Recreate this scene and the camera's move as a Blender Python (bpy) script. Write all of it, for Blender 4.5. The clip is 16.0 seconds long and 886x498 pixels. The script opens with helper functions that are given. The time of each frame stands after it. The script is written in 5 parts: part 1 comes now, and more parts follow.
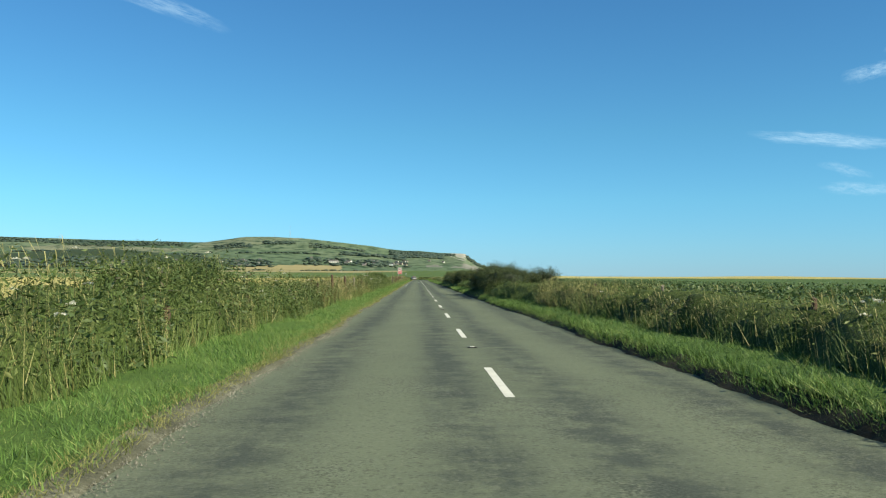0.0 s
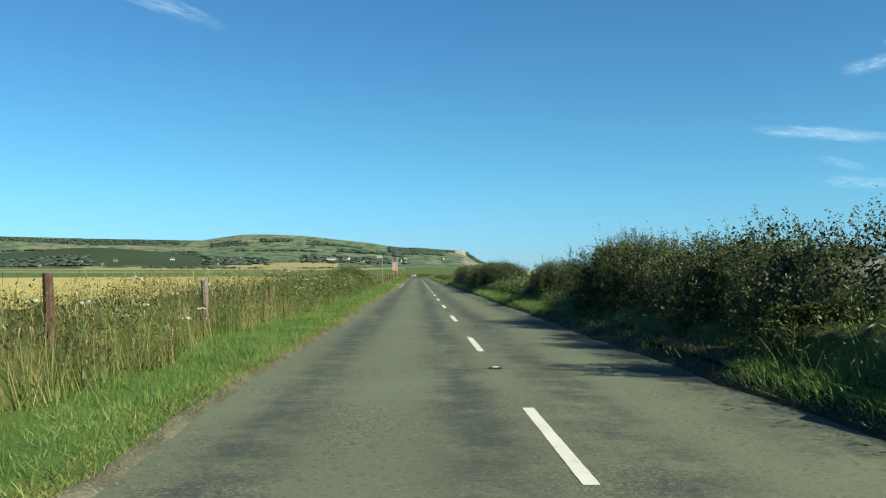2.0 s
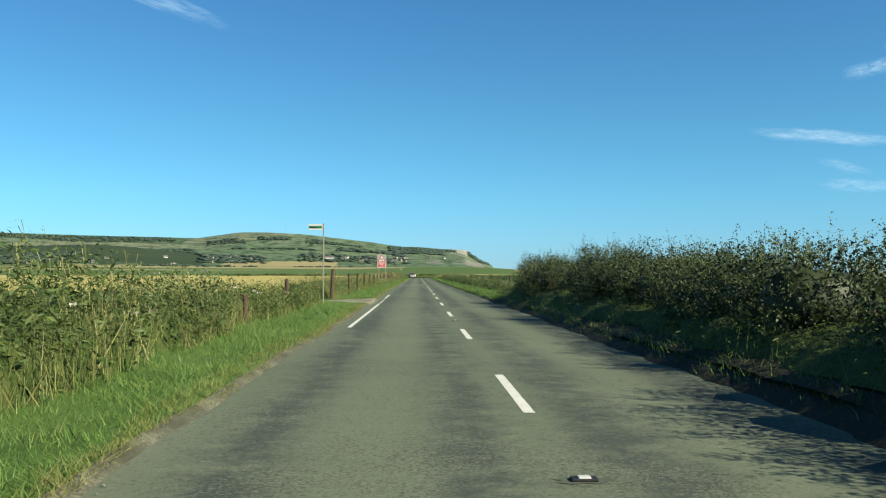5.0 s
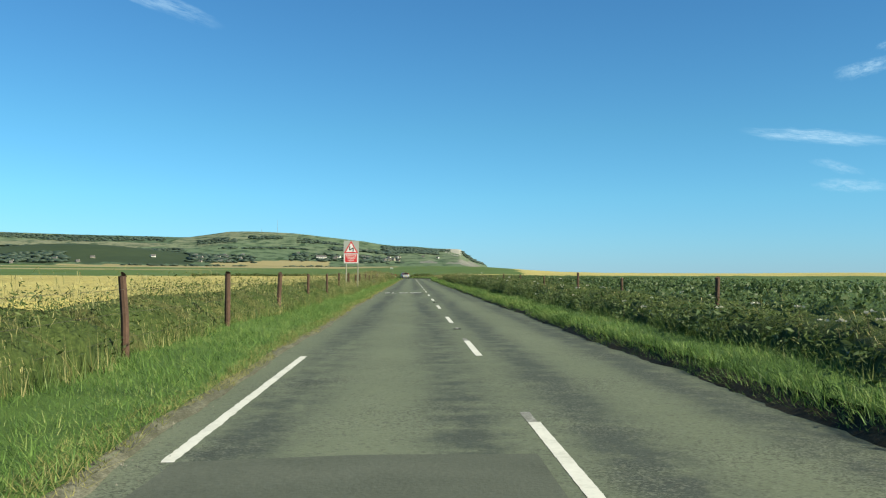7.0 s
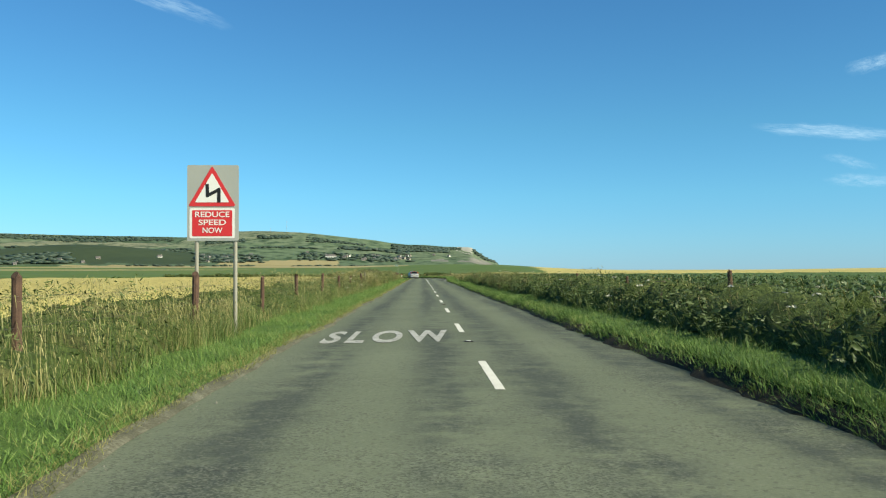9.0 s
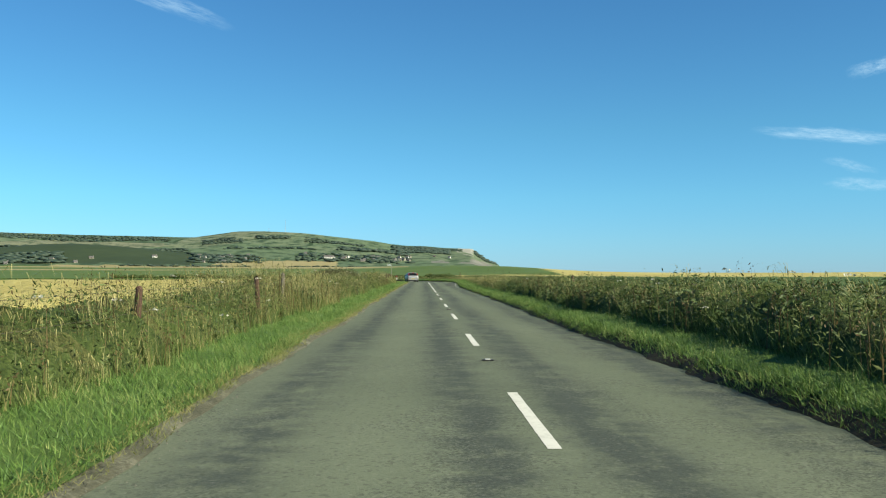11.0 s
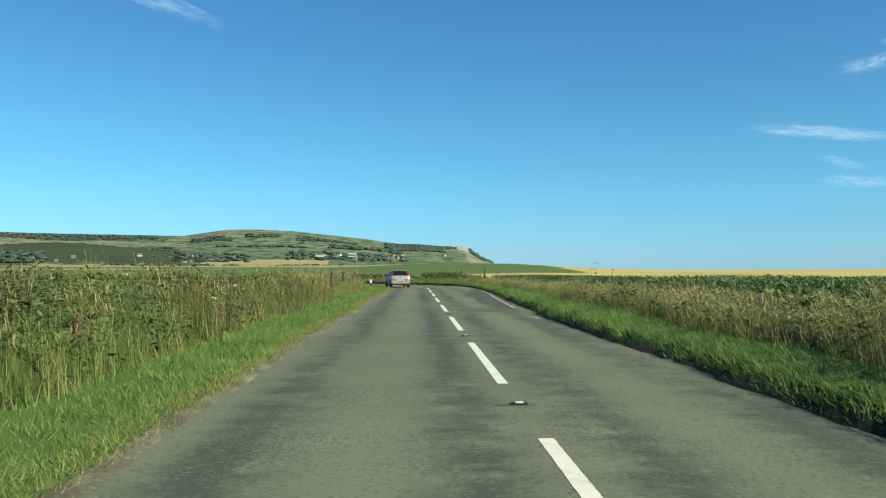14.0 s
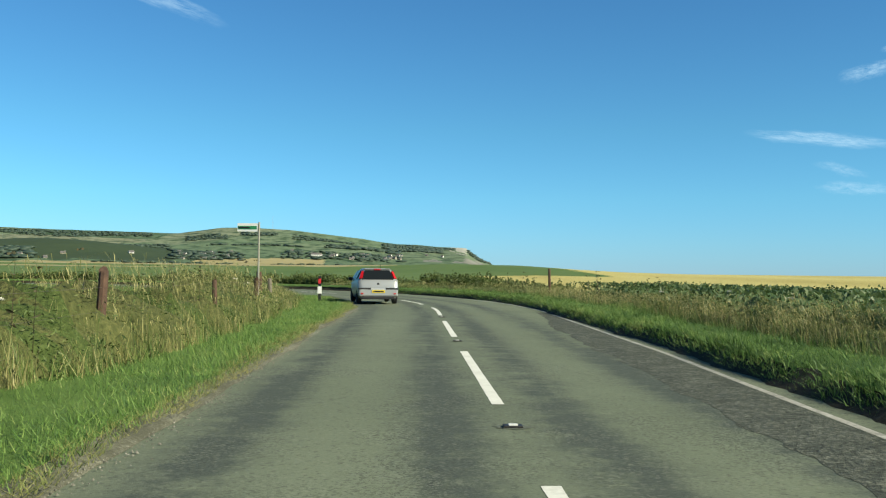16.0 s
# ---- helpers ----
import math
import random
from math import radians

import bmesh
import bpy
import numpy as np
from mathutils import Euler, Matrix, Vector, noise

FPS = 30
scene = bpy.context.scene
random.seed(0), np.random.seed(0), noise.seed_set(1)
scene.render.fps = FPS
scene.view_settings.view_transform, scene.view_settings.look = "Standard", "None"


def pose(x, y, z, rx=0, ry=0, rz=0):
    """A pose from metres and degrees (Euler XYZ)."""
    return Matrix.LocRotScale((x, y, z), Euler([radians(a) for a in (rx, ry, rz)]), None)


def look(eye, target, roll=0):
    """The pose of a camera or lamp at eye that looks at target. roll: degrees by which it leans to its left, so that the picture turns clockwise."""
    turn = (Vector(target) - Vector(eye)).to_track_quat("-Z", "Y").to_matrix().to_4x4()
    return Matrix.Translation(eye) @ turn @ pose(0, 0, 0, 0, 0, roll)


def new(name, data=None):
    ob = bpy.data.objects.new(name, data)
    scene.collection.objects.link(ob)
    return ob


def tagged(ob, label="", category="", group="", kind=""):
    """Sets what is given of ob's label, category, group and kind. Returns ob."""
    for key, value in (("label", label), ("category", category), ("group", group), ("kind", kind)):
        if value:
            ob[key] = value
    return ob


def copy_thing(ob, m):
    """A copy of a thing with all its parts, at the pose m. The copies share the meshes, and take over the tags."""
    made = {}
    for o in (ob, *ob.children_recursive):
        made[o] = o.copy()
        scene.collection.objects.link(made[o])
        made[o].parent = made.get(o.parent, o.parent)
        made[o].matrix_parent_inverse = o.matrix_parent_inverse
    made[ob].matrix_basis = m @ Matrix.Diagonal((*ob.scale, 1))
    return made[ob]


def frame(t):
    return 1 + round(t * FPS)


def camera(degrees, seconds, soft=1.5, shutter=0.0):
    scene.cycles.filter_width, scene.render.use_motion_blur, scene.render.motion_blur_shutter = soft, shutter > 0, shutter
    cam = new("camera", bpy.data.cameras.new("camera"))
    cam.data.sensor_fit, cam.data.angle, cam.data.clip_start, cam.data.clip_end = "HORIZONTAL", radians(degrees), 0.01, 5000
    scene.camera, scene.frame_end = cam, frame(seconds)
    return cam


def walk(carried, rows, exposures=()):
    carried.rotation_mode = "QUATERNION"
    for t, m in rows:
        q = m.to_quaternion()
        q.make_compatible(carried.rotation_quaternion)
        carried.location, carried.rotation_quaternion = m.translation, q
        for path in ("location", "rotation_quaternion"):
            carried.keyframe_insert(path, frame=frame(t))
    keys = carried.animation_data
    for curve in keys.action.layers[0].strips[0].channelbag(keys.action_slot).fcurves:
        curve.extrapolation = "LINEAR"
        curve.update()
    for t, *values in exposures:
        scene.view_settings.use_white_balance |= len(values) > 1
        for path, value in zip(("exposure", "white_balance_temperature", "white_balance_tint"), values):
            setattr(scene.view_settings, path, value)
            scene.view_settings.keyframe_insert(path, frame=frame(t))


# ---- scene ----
cam = camera(53.33, 16.0, soft=1.2)
PATH = [
    (0, pose(-0.970, -9.202, 1.25, 91.817, -0.134, -1.652)),
    (0.5, pose(-0.980, 0.724, 1.25, 91.699, -0.100, -1.345)),
    (1, pose(-0.986, 10.768, 1.25, 91.467, -0.339, -1.412)),
    (1.5, pose(-1.014, 20.801, 1.25, 91.411, -0.030, -1.451)),
    (2, pose(-1.026, 30.793, 1.25, 91.607, 0.301, -1.699)),
    (2.5, pose(-1.040, 40.040, 1.25, 91.777, 0.089, -1.871)),
    (3, pose(-0.997, 49.794, 1.25, 91.859, -0.111, -1.732)),
    (3.5, pose(-1.007, 60.021, 1.25, 91.792, -0.394, -1.512)),
    (4, pose(-0.973, 70.818, 1.25, 91.548, -0.172, -1.625)),
    (6.5, pose(-1.089, 120.409, 1.25, 91.728, -0.137, -1.766)),
    (7, pose(-1.042, 130.567, 1.25, 91.593, -0.136, -2.090)),
    (7.5, pose(-0.972, 139.813, 1.25, 91.630, -0.274, -2.010)),
    (8, pose(-0.920, 149.717, 1.25, 91.631, -0.013, -1.911)),
    (8.5, pose(-0.841, 159.863, 1.25, 91.614, 0.148, -1.665)),
    (9, pose(-0.834, 170.606, 1.25, 91.500, 0.301, -1.386)),
    (11.5, pose(-0.965, 219.466, 1.25, 91.680, -0.011, -1.391)),
    (12, pose(-0.963, 229.532, 1.25, 91.738, 0.146, -1.372)),
    (12.5, pose(-0.984, 239.309, 1.25, 91.623, 0.268, -1.381)),
    (13, pose(-1.013, 249.491, 1.25, 91.659, 0.027, -1.601)),
    (13.5, pose(-0.941, 260.241, 1.25, 91.390, 0.361, -1.754)),
    (14, pose(-0.970, 268.981, 1.25, 91.501, 0.224, -1.770)),
    (14.5, pose(-0.930, 278.921, 1.25, 91.540, 0.288, -1.816)),
    (15, pose(-0.894, 288.832, 1.25, 91.444, -0.219, -1.945)),
    (15.5, pose(-0.836, 298.211, 1.25, 91.291, 0.012, -1.924)),
    (16, pose(-0.825, 306.380, 1.25, 91.593, -0.548, -1.925)),
]
walk(cam, PATH)

# ---- sky, sun, exposure ----
SUN_EL, SUN_AZ = 34.0, 121.0        # degrees; azimuth from straight ahead towards the sea side
world = bpy.data.worlds.new("sky")
scene.world = world
world.use_nodes = True
wt = world.node_tree
wt.nodes.clear()


def wn(kind, **kw):
    n = wt.nodes.new(kind)
    for k, v in kw.items():
        n.inputs[k].default_value = v
    return n


w_out, w_bg = wn("ShaderNodeOutputWorld"), wn("ShaderNodeBackground")
w_sky = wn("ShaderNodeTexSky")
w_sky.sky_type, w_sky.sun_disc = "NISHITA", False
w_sky.sun_elevation, w_sky.sun_rotation = radians(SUN_EL), radians(SUN_AZ)
w_sky.altitude, w_sky.air_density, w_sky.dust_density, w_sky.ozone_density = 20, 1.0, 0.0, 5.5
w_bg.inputs["Strength"].default_value = 0.0797
w_geo = wn("ShaderNodeTexCoord")


def cirrus(az, el, half_long, half_wide, tilt, seed, thick, before):
    """Mixes one wisp of high cloud into the sky, at an azimuth and elevation in degrees."""
    a, e = radians(az), radians(el)
    d = Vector((math.sin(a) * math.cos(e), math.cos(a) * math.cos(e), math.sin(e)))
    side = Vector((math.cos(a), -math.sin(a), 0))
    up = side.cross(d)
    c, s = math.cos(radians(tilt)), math.sin(radians(tilt))
    u, v = side * c + up * s, up * c - side * s

    def dot(vec, scale, shift):
        n = wn("ShaderNodeVectorMath")
        n.operation = "DOT_PRODUCT"
        n.inputs[1].default_value = vec
        wt.links.new(w_geo.outputs["Generated"], n.inputs[0])
        m = wn("ShaderNodeMath")
        m.operation = "MULTIPLY_ADD"
        m.inputs[1].default_value, m.inputs[2].default_value = scale, shift
        wt.links.new(n.outputs["Value"], m.inputs[0])
        return m.outputs[0]

    def op(kind, a_, b_):
        n = wn("ShaderNodeMath")
        n.operation = kind
        for i, q in enumerate((a_, b_)):
            if isinstance(q, float):
                n.inputs[i].default_value = q
            else:
                wt.links.new(q, n.inputs[i])
        return n.outputs[0]
    pu, pv, pd = dot(u, 1 / half_long, 0.0), dot(v, 1 / half_wide, 0.0), dot(d, 1.0, 0.0)
    comb = wn("ShaderNodeCombineXYZ")
    wt.links.new(op("MULTIPLY", pu, 0.9), comb.inputs[0])
    wt.links.new(op("MULTIPLY", pv, 0.55), comb.inputs[1])
    comb.inputs[2].default_value = seed
    tex = wn("ShaderNodeTexNoise", Scale=1.3, Detail=6.0, Roughness=0.62)
    wt.links.new(comb.outputs[0], tex.inputs["Vector"])
    bend = op("ADD", pv, op("MULTIPLY", op("SUBTRACT", tex.outputs["Fac"], 0.5), 2.2))
    r2 = op("ADD", op("POWER", op("ABSOLUTE", pu, 0.0), 2.6), op("POWER", op("ABSOLUTE", bend, 0.0), 2.0))
    body = op("MAXIMUM", op("SUBTRACT", 1.0, r2), 0.0)
    fine = wn("ShaderNodeTexNoise", Scale=4.2, Detail=5.0, Roughness=0.7)
    wt.links.new(comb.outputs[0], fine.inputs["Vector"])
    veil = op("MAXIMUM", op("MULTIPLY", op("SUBTRACT", fine.outputs["Fac"], 0.30), 2.0), 0.0)
    mask = op("MULTIPLY", op("MULTIPLY", op("POWER", body, 1.6), op("GREATER_THAN", pd, 0.5)), op("MINIMUM", op("MULTIPLY", veil, thick), 0.9))
    mix = wn("ShaderNodeMixRGB")
    wt.links.new(mask, mix.inputs[0])
    wt.links.new(before, mix.inputs[1])
    mix.inputs[2].default_value = (3.7, 5.5, 6.7, 1)
    return mix.outputs[0]


tint = wn("ShaderNodeMixRGB")          # clear sea air: a deeper blue than the model's
tint.blend_type = "MULTIPLY"
tint.inputs[0].default_value = 1.0
w_sep = wn("ShaderNodeSeparateXYZ")
wt.links.new(w_geo.outputs["Generated"], w_sep.inputs[0])
w_haze = wn("ShaderNodeValToRGB")      # paler and less green towards the sea horizon
while len(w_haze.color_ramp.elements) < 5:
    w_haze.color_ramp.elements.new(0.5)
for e_, (at_, c_) in zip(w_haze.color_ramp.elements, ((0.0, (0.335, 0.590, 0.930)), (0.035, (0.365, 0.660, 0.900)), (0.085, (0.385, 0.735, 0.860)), (0.16, (0.382, 0.745, 0.800)), (0.30, (0.365, 0.705, 0.805)))):
    e_.position, e_.color = at_, (*c_, 1)
wt.links.new(w_sep.outputs[2], w_haze.inputs[0])
wt.links.new(w_haze.outputs[0], tint.inputs[2])
wt.links.new(w_sky.outputs[0], tint.inputs[1])
sky_col = tint.outputs[0]
for args in ((25.2, 8.2, 0.082, 0.0080, -8, 1.3, 0.95), (-16.6, 16.6, 0.085, 0.010, -16, 4.1, 0.6), (27.0, 5.2, 0.042, 0.008, -4, 7.7, 0.7),
             (27.8, 12.0, 0.032, 0.009, 12, 2.9, 0.75), (29.3, 13.2, 0.018, 0.006, 6, 5.5, 0.7), (26.2, 6.4, 0.03, 0.006, -15, 9.5, 0.45)):
    sky_col = cirrus(*args, sky_col)
wt.links.new(sky_col, w_bg.inputs[0])
wt.links.new(w_bg.outputs[0], w_out.inputs[0])

sun_dir = Vector((math.sin(radians(SUN_AZ)) * math.cos(radians(SUN_EL)), math.cos(radians(SUN_AZ)) * math.cos(radians(SUN_EL)), math.sin(radians(SUN_EL))))
sun_data = bpy.data.lights.new("sun", "SUN")
sun_data.energy, sun_data.angle, sun_data.color = 5.0, radians(0.53), (0.98, 0.93, 0.70)
sun = new("sun", sun_data)
sun.matrix_world = look(sun_dir * 200, (0, 0, 0))
scene.view_settings.exposure = 1.0

# ---- materials ----


def material(name, rough=0.8, metal=0.0, spec=0.3):
    m = bpy.data.materials.new(name)
    m.use_nodes = True
    b = m.node_tree.nodes["Principled BSDF"]
    b.inputs["Roughness"].default_value, b.inputs["Metallic"].default_value = rough, metal
    b.inputs["Specular IOR Level"].default_value = spec
    return m, m.node_tree, b


def node(nt, kind, links=(), **kw):
    n = nt.nodes.new(kind)
    for k, v in kw.items():
        n.inputs[k].default_value = v
    for sock, key in links:
        nt.links.new(sock, n.inputs[key])
    return n


def ramp(nt, fac, stops):
    n = nt.nodes.new("ShaderNodeValToRGB")
    while len(n.color_ramp.elements) < len(stops):
        n.color_ramp.elements.new(0.5)
    for e, (p, c) in zip(n.color_ramp.elements, stops):
        e.position, e.color = p, (*c, 1)
    nt.links.new(fac, n.inputs[0])
    return n.outputs[0]


def coords(nt, sx=1.0, sy=1.0, sz=1.0):
    tc = nt.nodes.new("ShaderNodeTexCoord")
    mp = nt.nodes.new("ShaderNodeMapping")
    mp.inputs["Scale"].default_value = (sx, sy, sz)
    nt.links.new(tc.outputs["Object"], mp.inputs[0])
    return mp.outputs[0]


def noise_tex(nt, vec, scale, detail=4.0, rough=0.55):
    return node(nt, "ShaderNodeTexNoise", [(vec, "Vector")], Scale=scale, Detail=detail, Roughness=rough).outputs["Fac"]


def mixc(nt, fac, a, b, kind="MIX"):
    n = nt.nodes.new("ShaderNodeMixRGB")
    n.blend_type = kind
    for i, q in enumerate((fac, a, b)):
        if isinstance(q, (int, float)):
            n.inputs[i].default_value = q
        elif isinstance(q, tuple):
            n.inputs[i].default_value = (*q, 1)
        else:
            nt.links.new(q, n.inputs[i])
    return n.outputs[0]


def maths(nt, kind, a, b=0.0, c=0.0):
    n = nt.nodes.new("ShaderNodeMath")
    n.operation = kind
    for i, q in enumerate((a, b, c)):
        if isinstance(q, (int, float)):
            n.inputs[i].default_value = q
        else:
            nt.links.new(q, n.inputs[i])
    return n.outputs[0]


def bump(nt, b, height, strength, dist):
    n = node(nt, "ShaderNodeBump", [(height, "Height")], Strength=strength, Distance=dist)
    nt.links.new(n.outputs[0], b.inputs["Normal"])


def plain(name, col, rough=0.6, metal=0.0, spec=0.4, vary=0.15, scale=6.0, bumps=0.15):
    """A painted or moulded surface with slight stains and relief."""
    m, nt, b = material(name, rough, metal, spec)
    v = coords(nt)
    n1, n2 = noise_tex(nt, v, scale), noise_tex(nt, v, scale * 9, 3)
    f = maths(nt, "MULTIPLY_ADD", n2, 0.35, maths(nt, "MULTIPLY", n1, 0.65))
    lo, hi = tuple(c * (1 - vary) for c in col), tuple(min(1, c * (1 + vary)) for c in col)
    nt.links.new(ramp(nt, f, [(0.3, lo), (0.7, hi)]), b.inputs["Base Color"])
    if bumps:
        bump(nt, b, n2, bumps, 0.01)
    return m


def two_scale(name, cols, small, large, rough=0.9, bump_d=0.05, mixw=0.5, stretch=(1, 1, 1), spec=0.15):
    m, nt, b = material(name, rough, 0, spec)
    v = coords(nt, *stretch)
    n1, n2 = noise_tex(nt, v, small, 5, 0.65), noise_tex(nt, v, large, 3)
    f = maths(nt, "ADD", maths(nt, "MULTIPLY", n1, 1 - mixw), maths(nt, "MULTIPLY", n2, mixw))
    k = len(cols)
    nt.links.new(ramp(nt, f, [(0.32 + 0.36 * i / (k - 1), c) for i, c in enumerate(cols)]), b.inputs["Base Color"])
    bump(nt, b, n1, 0.7, bump_d)
    return m


def leafy(name, cols, rough=0.55, through_light=0.35, spec=0.25, patch=0.25, own=0.55):
    """Leaves and blades: every leaf takes its own shade, and patches of the stand differ."""
    m, nt, b = material(name, rough, 0, spec)
    isl = nt.nodes.new("ShaderNodeNewGeometry").outputs["Random Per Island"]
    v = coords(nt)
    big = noise_tex(nt, v, patch, 3)
    f = maths(nt, "ADD", maths(nt, "MULTIPLY", isl, own), maths(nt, "MULTIPLY_ADD", big, 1.3, -0.145 - own / 2))
    k = len(cols)
    col = ramp(nt, f, [(i / (k - 1), c) for i, c in enumerate(cols)])
    nt.links.new(col, b.inputs["Base Color"])
    tr = node(nt, "ShaderNodeBsdfTranslucent", [(col, "Color")])
    mx = node(nt, "ShaderNodeMixShader", [(b.outputs[0], 1), (tr.outputs[0], 2)], Fac=through_light)
    nt.links.new(mx.outputs[0], nt.nodes["Material Output"].inputs[0])
    return m


def asphalt():
    """Surface-dressed lane: pale chippings, wheel tracks polished dark in short cross streaks, patches where the stones stand out."""
    m, nt, b = material("worn_asphalt", 0.9, 0, 0.12)
    tc = nt.nodes.new("ShaderNodeTexCoord")
    sep = node(nt, "ShaderNodeSeparateXYZ", [(tc.outputs["UV"], 0)])
    x = sep.outputs[0]                       # metres from the centre line, carried by the road's UV
    vec = tc.outputs["UV"]

    def stretched(sx, sy):
        st = nt.nodes.new("ShaderNodeMapping")
        st.inputs["Scale"].default_value = (sx, sy, 1)
        nt.links.new(vec, st.inputs[0])
        return st.outputs[0]
    streak = noise_tex(nt, stretched(1.0, 1.25), 1.5, 7, 0.74)
    long_ = noise_tex(nt, stretched(1.3, 0.10), 1.0, 4, 0.6)
    chips = node(nt, "ShaderNodeTexVoronoi", [(vec, "Vector")], Scale=62.0).outputs["Color"]
    coarse = node(nt, "ShaderNodeTexVoronoi", [(vec, "Vector")], Scale=34.0).outputs["Color"]
    grit = noise_tex(nt, vec, 38.0, 4, 0.7)
    patch = noise_tex(nt, vec, 0.23, 3)
    bare = ramp(nt, noise_tex(nt, stretched(1.0, 0.6), 0.8, 4, 0.6), [(0.46, (0.12, 0.12, 0.12)), (0.62, (0.9, 0.9, 0.9))])
    worn = None
    for c, wdt in ((-2.25, 0.40), (-0.55, 0.36), (0.55, 0.40), (2.05, 0.38)):
        d = maths(nt, "DIVIDE", maths(nt, "SUBTRACT", x, c), wdt)
        g_ = maths(nt, "POWER", 2.718, maths(nt, "MULTIPLY", maths(nt, "MULTIPLY", d, d), -1.0))
        worn = g_ if worn is None else maths(nt, "ADD", worn, g_)
    blot = maths(nt, "ADD", maths(nt, "MULTIPLY_ADD", streak, 4.4, -2.0), maths(nt, "MULTIPLY_ADD", long_, 2.6, -0.72))
    fac = maths(nt, "MINIMUM", maths(nt, "MAXIMUM", maths(nt, "MULTIPLY", worn, blot), 0.0), 1.0)
    light = ramp(nt, maths(nt, "ADD", maths(nt, "MULTIPLY", grit, 0.6), maths(nt, "MULTIPLY", patch, 0.4)),
                 [(0.30, (0.081, 0.095, 0.063)), (0.52, (0.114, 0.131, 0.088)), (0.72, (0.140, 0.159, 0.109))])
    dark = ramp(nt, grit, [(0.3, (0.036, 0.044, 0.036)), (0.7, (0.064, 0.075, 0.062))])
    col = mixc(nt, fac, light, dark)
    stone = node(nt, "ShaderNodeSeparateColor", [(chips, 0)]).outputs[0]
    big = node(nt, "ShaderNodeSeparateColor", [(coarse, 0)]).outputs[1]
    col = mixc(nt, maths(nt, "MULTIPLY", maths(nt, "GREATER_THAN", stone, 0.76), maths(nt, "MULTIPLY", bare, 0.36)), col, (0.186, 0.198, 0.150))
    col = mixc(nt, maths(nt, "MULTIPLY", maths(nt, "LESS_THAN", stone, 0.24), maths(nt, "MULTIPLY", bare, 0.60)), col, (0.030, 0.034, 0.028))
    col = mixc(nt, maths(nt, "MULTIPLY", maths(nt, "GREATER_THAN", big, 0.93), 0.16), col, (0.205, 0.208, 0.160))
    col = mixc(nt, maths(nt, "MULTIPLY", maths(nt, "LESS_THAN", big, 0.08), 0.35), col, (0.034, 0.038, 0.032))
    nt.links.new(col, b.inputs["Base Color"])
    bump(nt, b, maths(nt, "ADD", grit, maths(nt, "MULTIPLY", stone, bare)), 0.5, 0.008)
    return m


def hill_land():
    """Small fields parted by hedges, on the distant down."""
    m, nt, b = material("hazed_hill_pasture", 0.95, 0, 0.1)
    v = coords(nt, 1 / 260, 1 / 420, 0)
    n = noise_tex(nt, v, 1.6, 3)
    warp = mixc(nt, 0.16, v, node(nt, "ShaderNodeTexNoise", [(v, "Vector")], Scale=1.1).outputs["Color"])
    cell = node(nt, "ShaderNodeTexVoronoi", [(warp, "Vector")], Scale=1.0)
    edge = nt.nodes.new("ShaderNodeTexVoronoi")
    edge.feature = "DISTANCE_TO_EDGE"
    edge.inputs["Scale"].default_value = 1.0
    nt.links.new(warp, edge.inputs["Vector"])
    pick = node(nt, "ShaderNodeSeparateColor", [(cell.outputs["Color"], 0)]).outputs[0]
    # field greens greyed and blued: distance haze is put into the colour
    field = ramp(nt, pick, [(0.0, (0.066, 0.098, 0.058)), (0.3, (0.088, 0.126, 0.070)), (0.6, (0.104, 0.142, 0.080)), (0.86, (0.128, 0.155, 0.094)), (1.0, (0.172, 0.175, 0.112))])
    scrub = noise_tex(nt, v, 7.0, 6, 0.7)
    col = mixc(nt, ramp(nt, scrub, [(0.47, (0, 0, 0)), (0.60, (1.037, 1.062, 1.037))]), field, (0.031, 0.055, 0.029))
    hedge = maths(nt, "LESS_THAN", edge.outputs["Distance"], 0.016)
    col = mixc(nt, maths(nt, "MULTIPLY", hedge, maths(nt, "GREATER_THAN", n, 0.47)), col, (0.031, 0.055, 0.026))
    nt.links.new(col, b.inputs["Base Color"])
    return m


M_ASPHALT = asphalt()
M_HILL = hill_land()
M_PASTURE = two_scale("green_pasture", [(0.045, 0.082, 0.018), (0.070, 0.109, 0.027), (0.094, 0.121, 0.036)], 0.05, 0.008, bump_d=0.2, stretch=(1, 0.4, 1))
M_WHEAT = two_scale("ripe_wheat", [(0.235, 0.195, 0.062), (0.330, 0.285, 0.098), (0.400, 0.352, 0.140)], 1.6, 0.03, bump_d=0.3, stretch=(1, 0.25, 1))
M_STUBBLE = two_scale("pale_stubble", [(0.170, 0.148, 0.068), (0.239, 0.204, 0.097), (0.284, 0.244, 0.125)], 0.05, 0.006, bump_d=0.2, stretch=(0.5, 1.6, 1))
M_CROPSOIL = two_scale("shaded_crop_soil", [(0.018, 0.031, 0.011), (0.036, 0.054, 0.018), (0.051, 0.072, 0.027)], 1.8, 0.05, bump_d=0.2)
M_VERGE = two_scale("verge_turf", [(0.040, 0.072, 0.015), (0.068, 0.120, 0.025), (0.104, 0.158, 0.037)], 22.0, 0.6, bump_d=0.08)
M_DIRT = two_scale("edge_grit", [(0.044, 0.044, 0.028), (0.085, 0.084, 0.057), (0.199, 0.192, 0.142)], 30.0, 1.6, bump_d=0.02)
M_GRAVEL = two_scale("gravel_track", [(0.085, 0.080, 0.052), (0.190, 0.178, 0.120), (0.41, 0.39, 0.29)], 16.0, 0.7, bump_d=0.04, mixw=0.5)
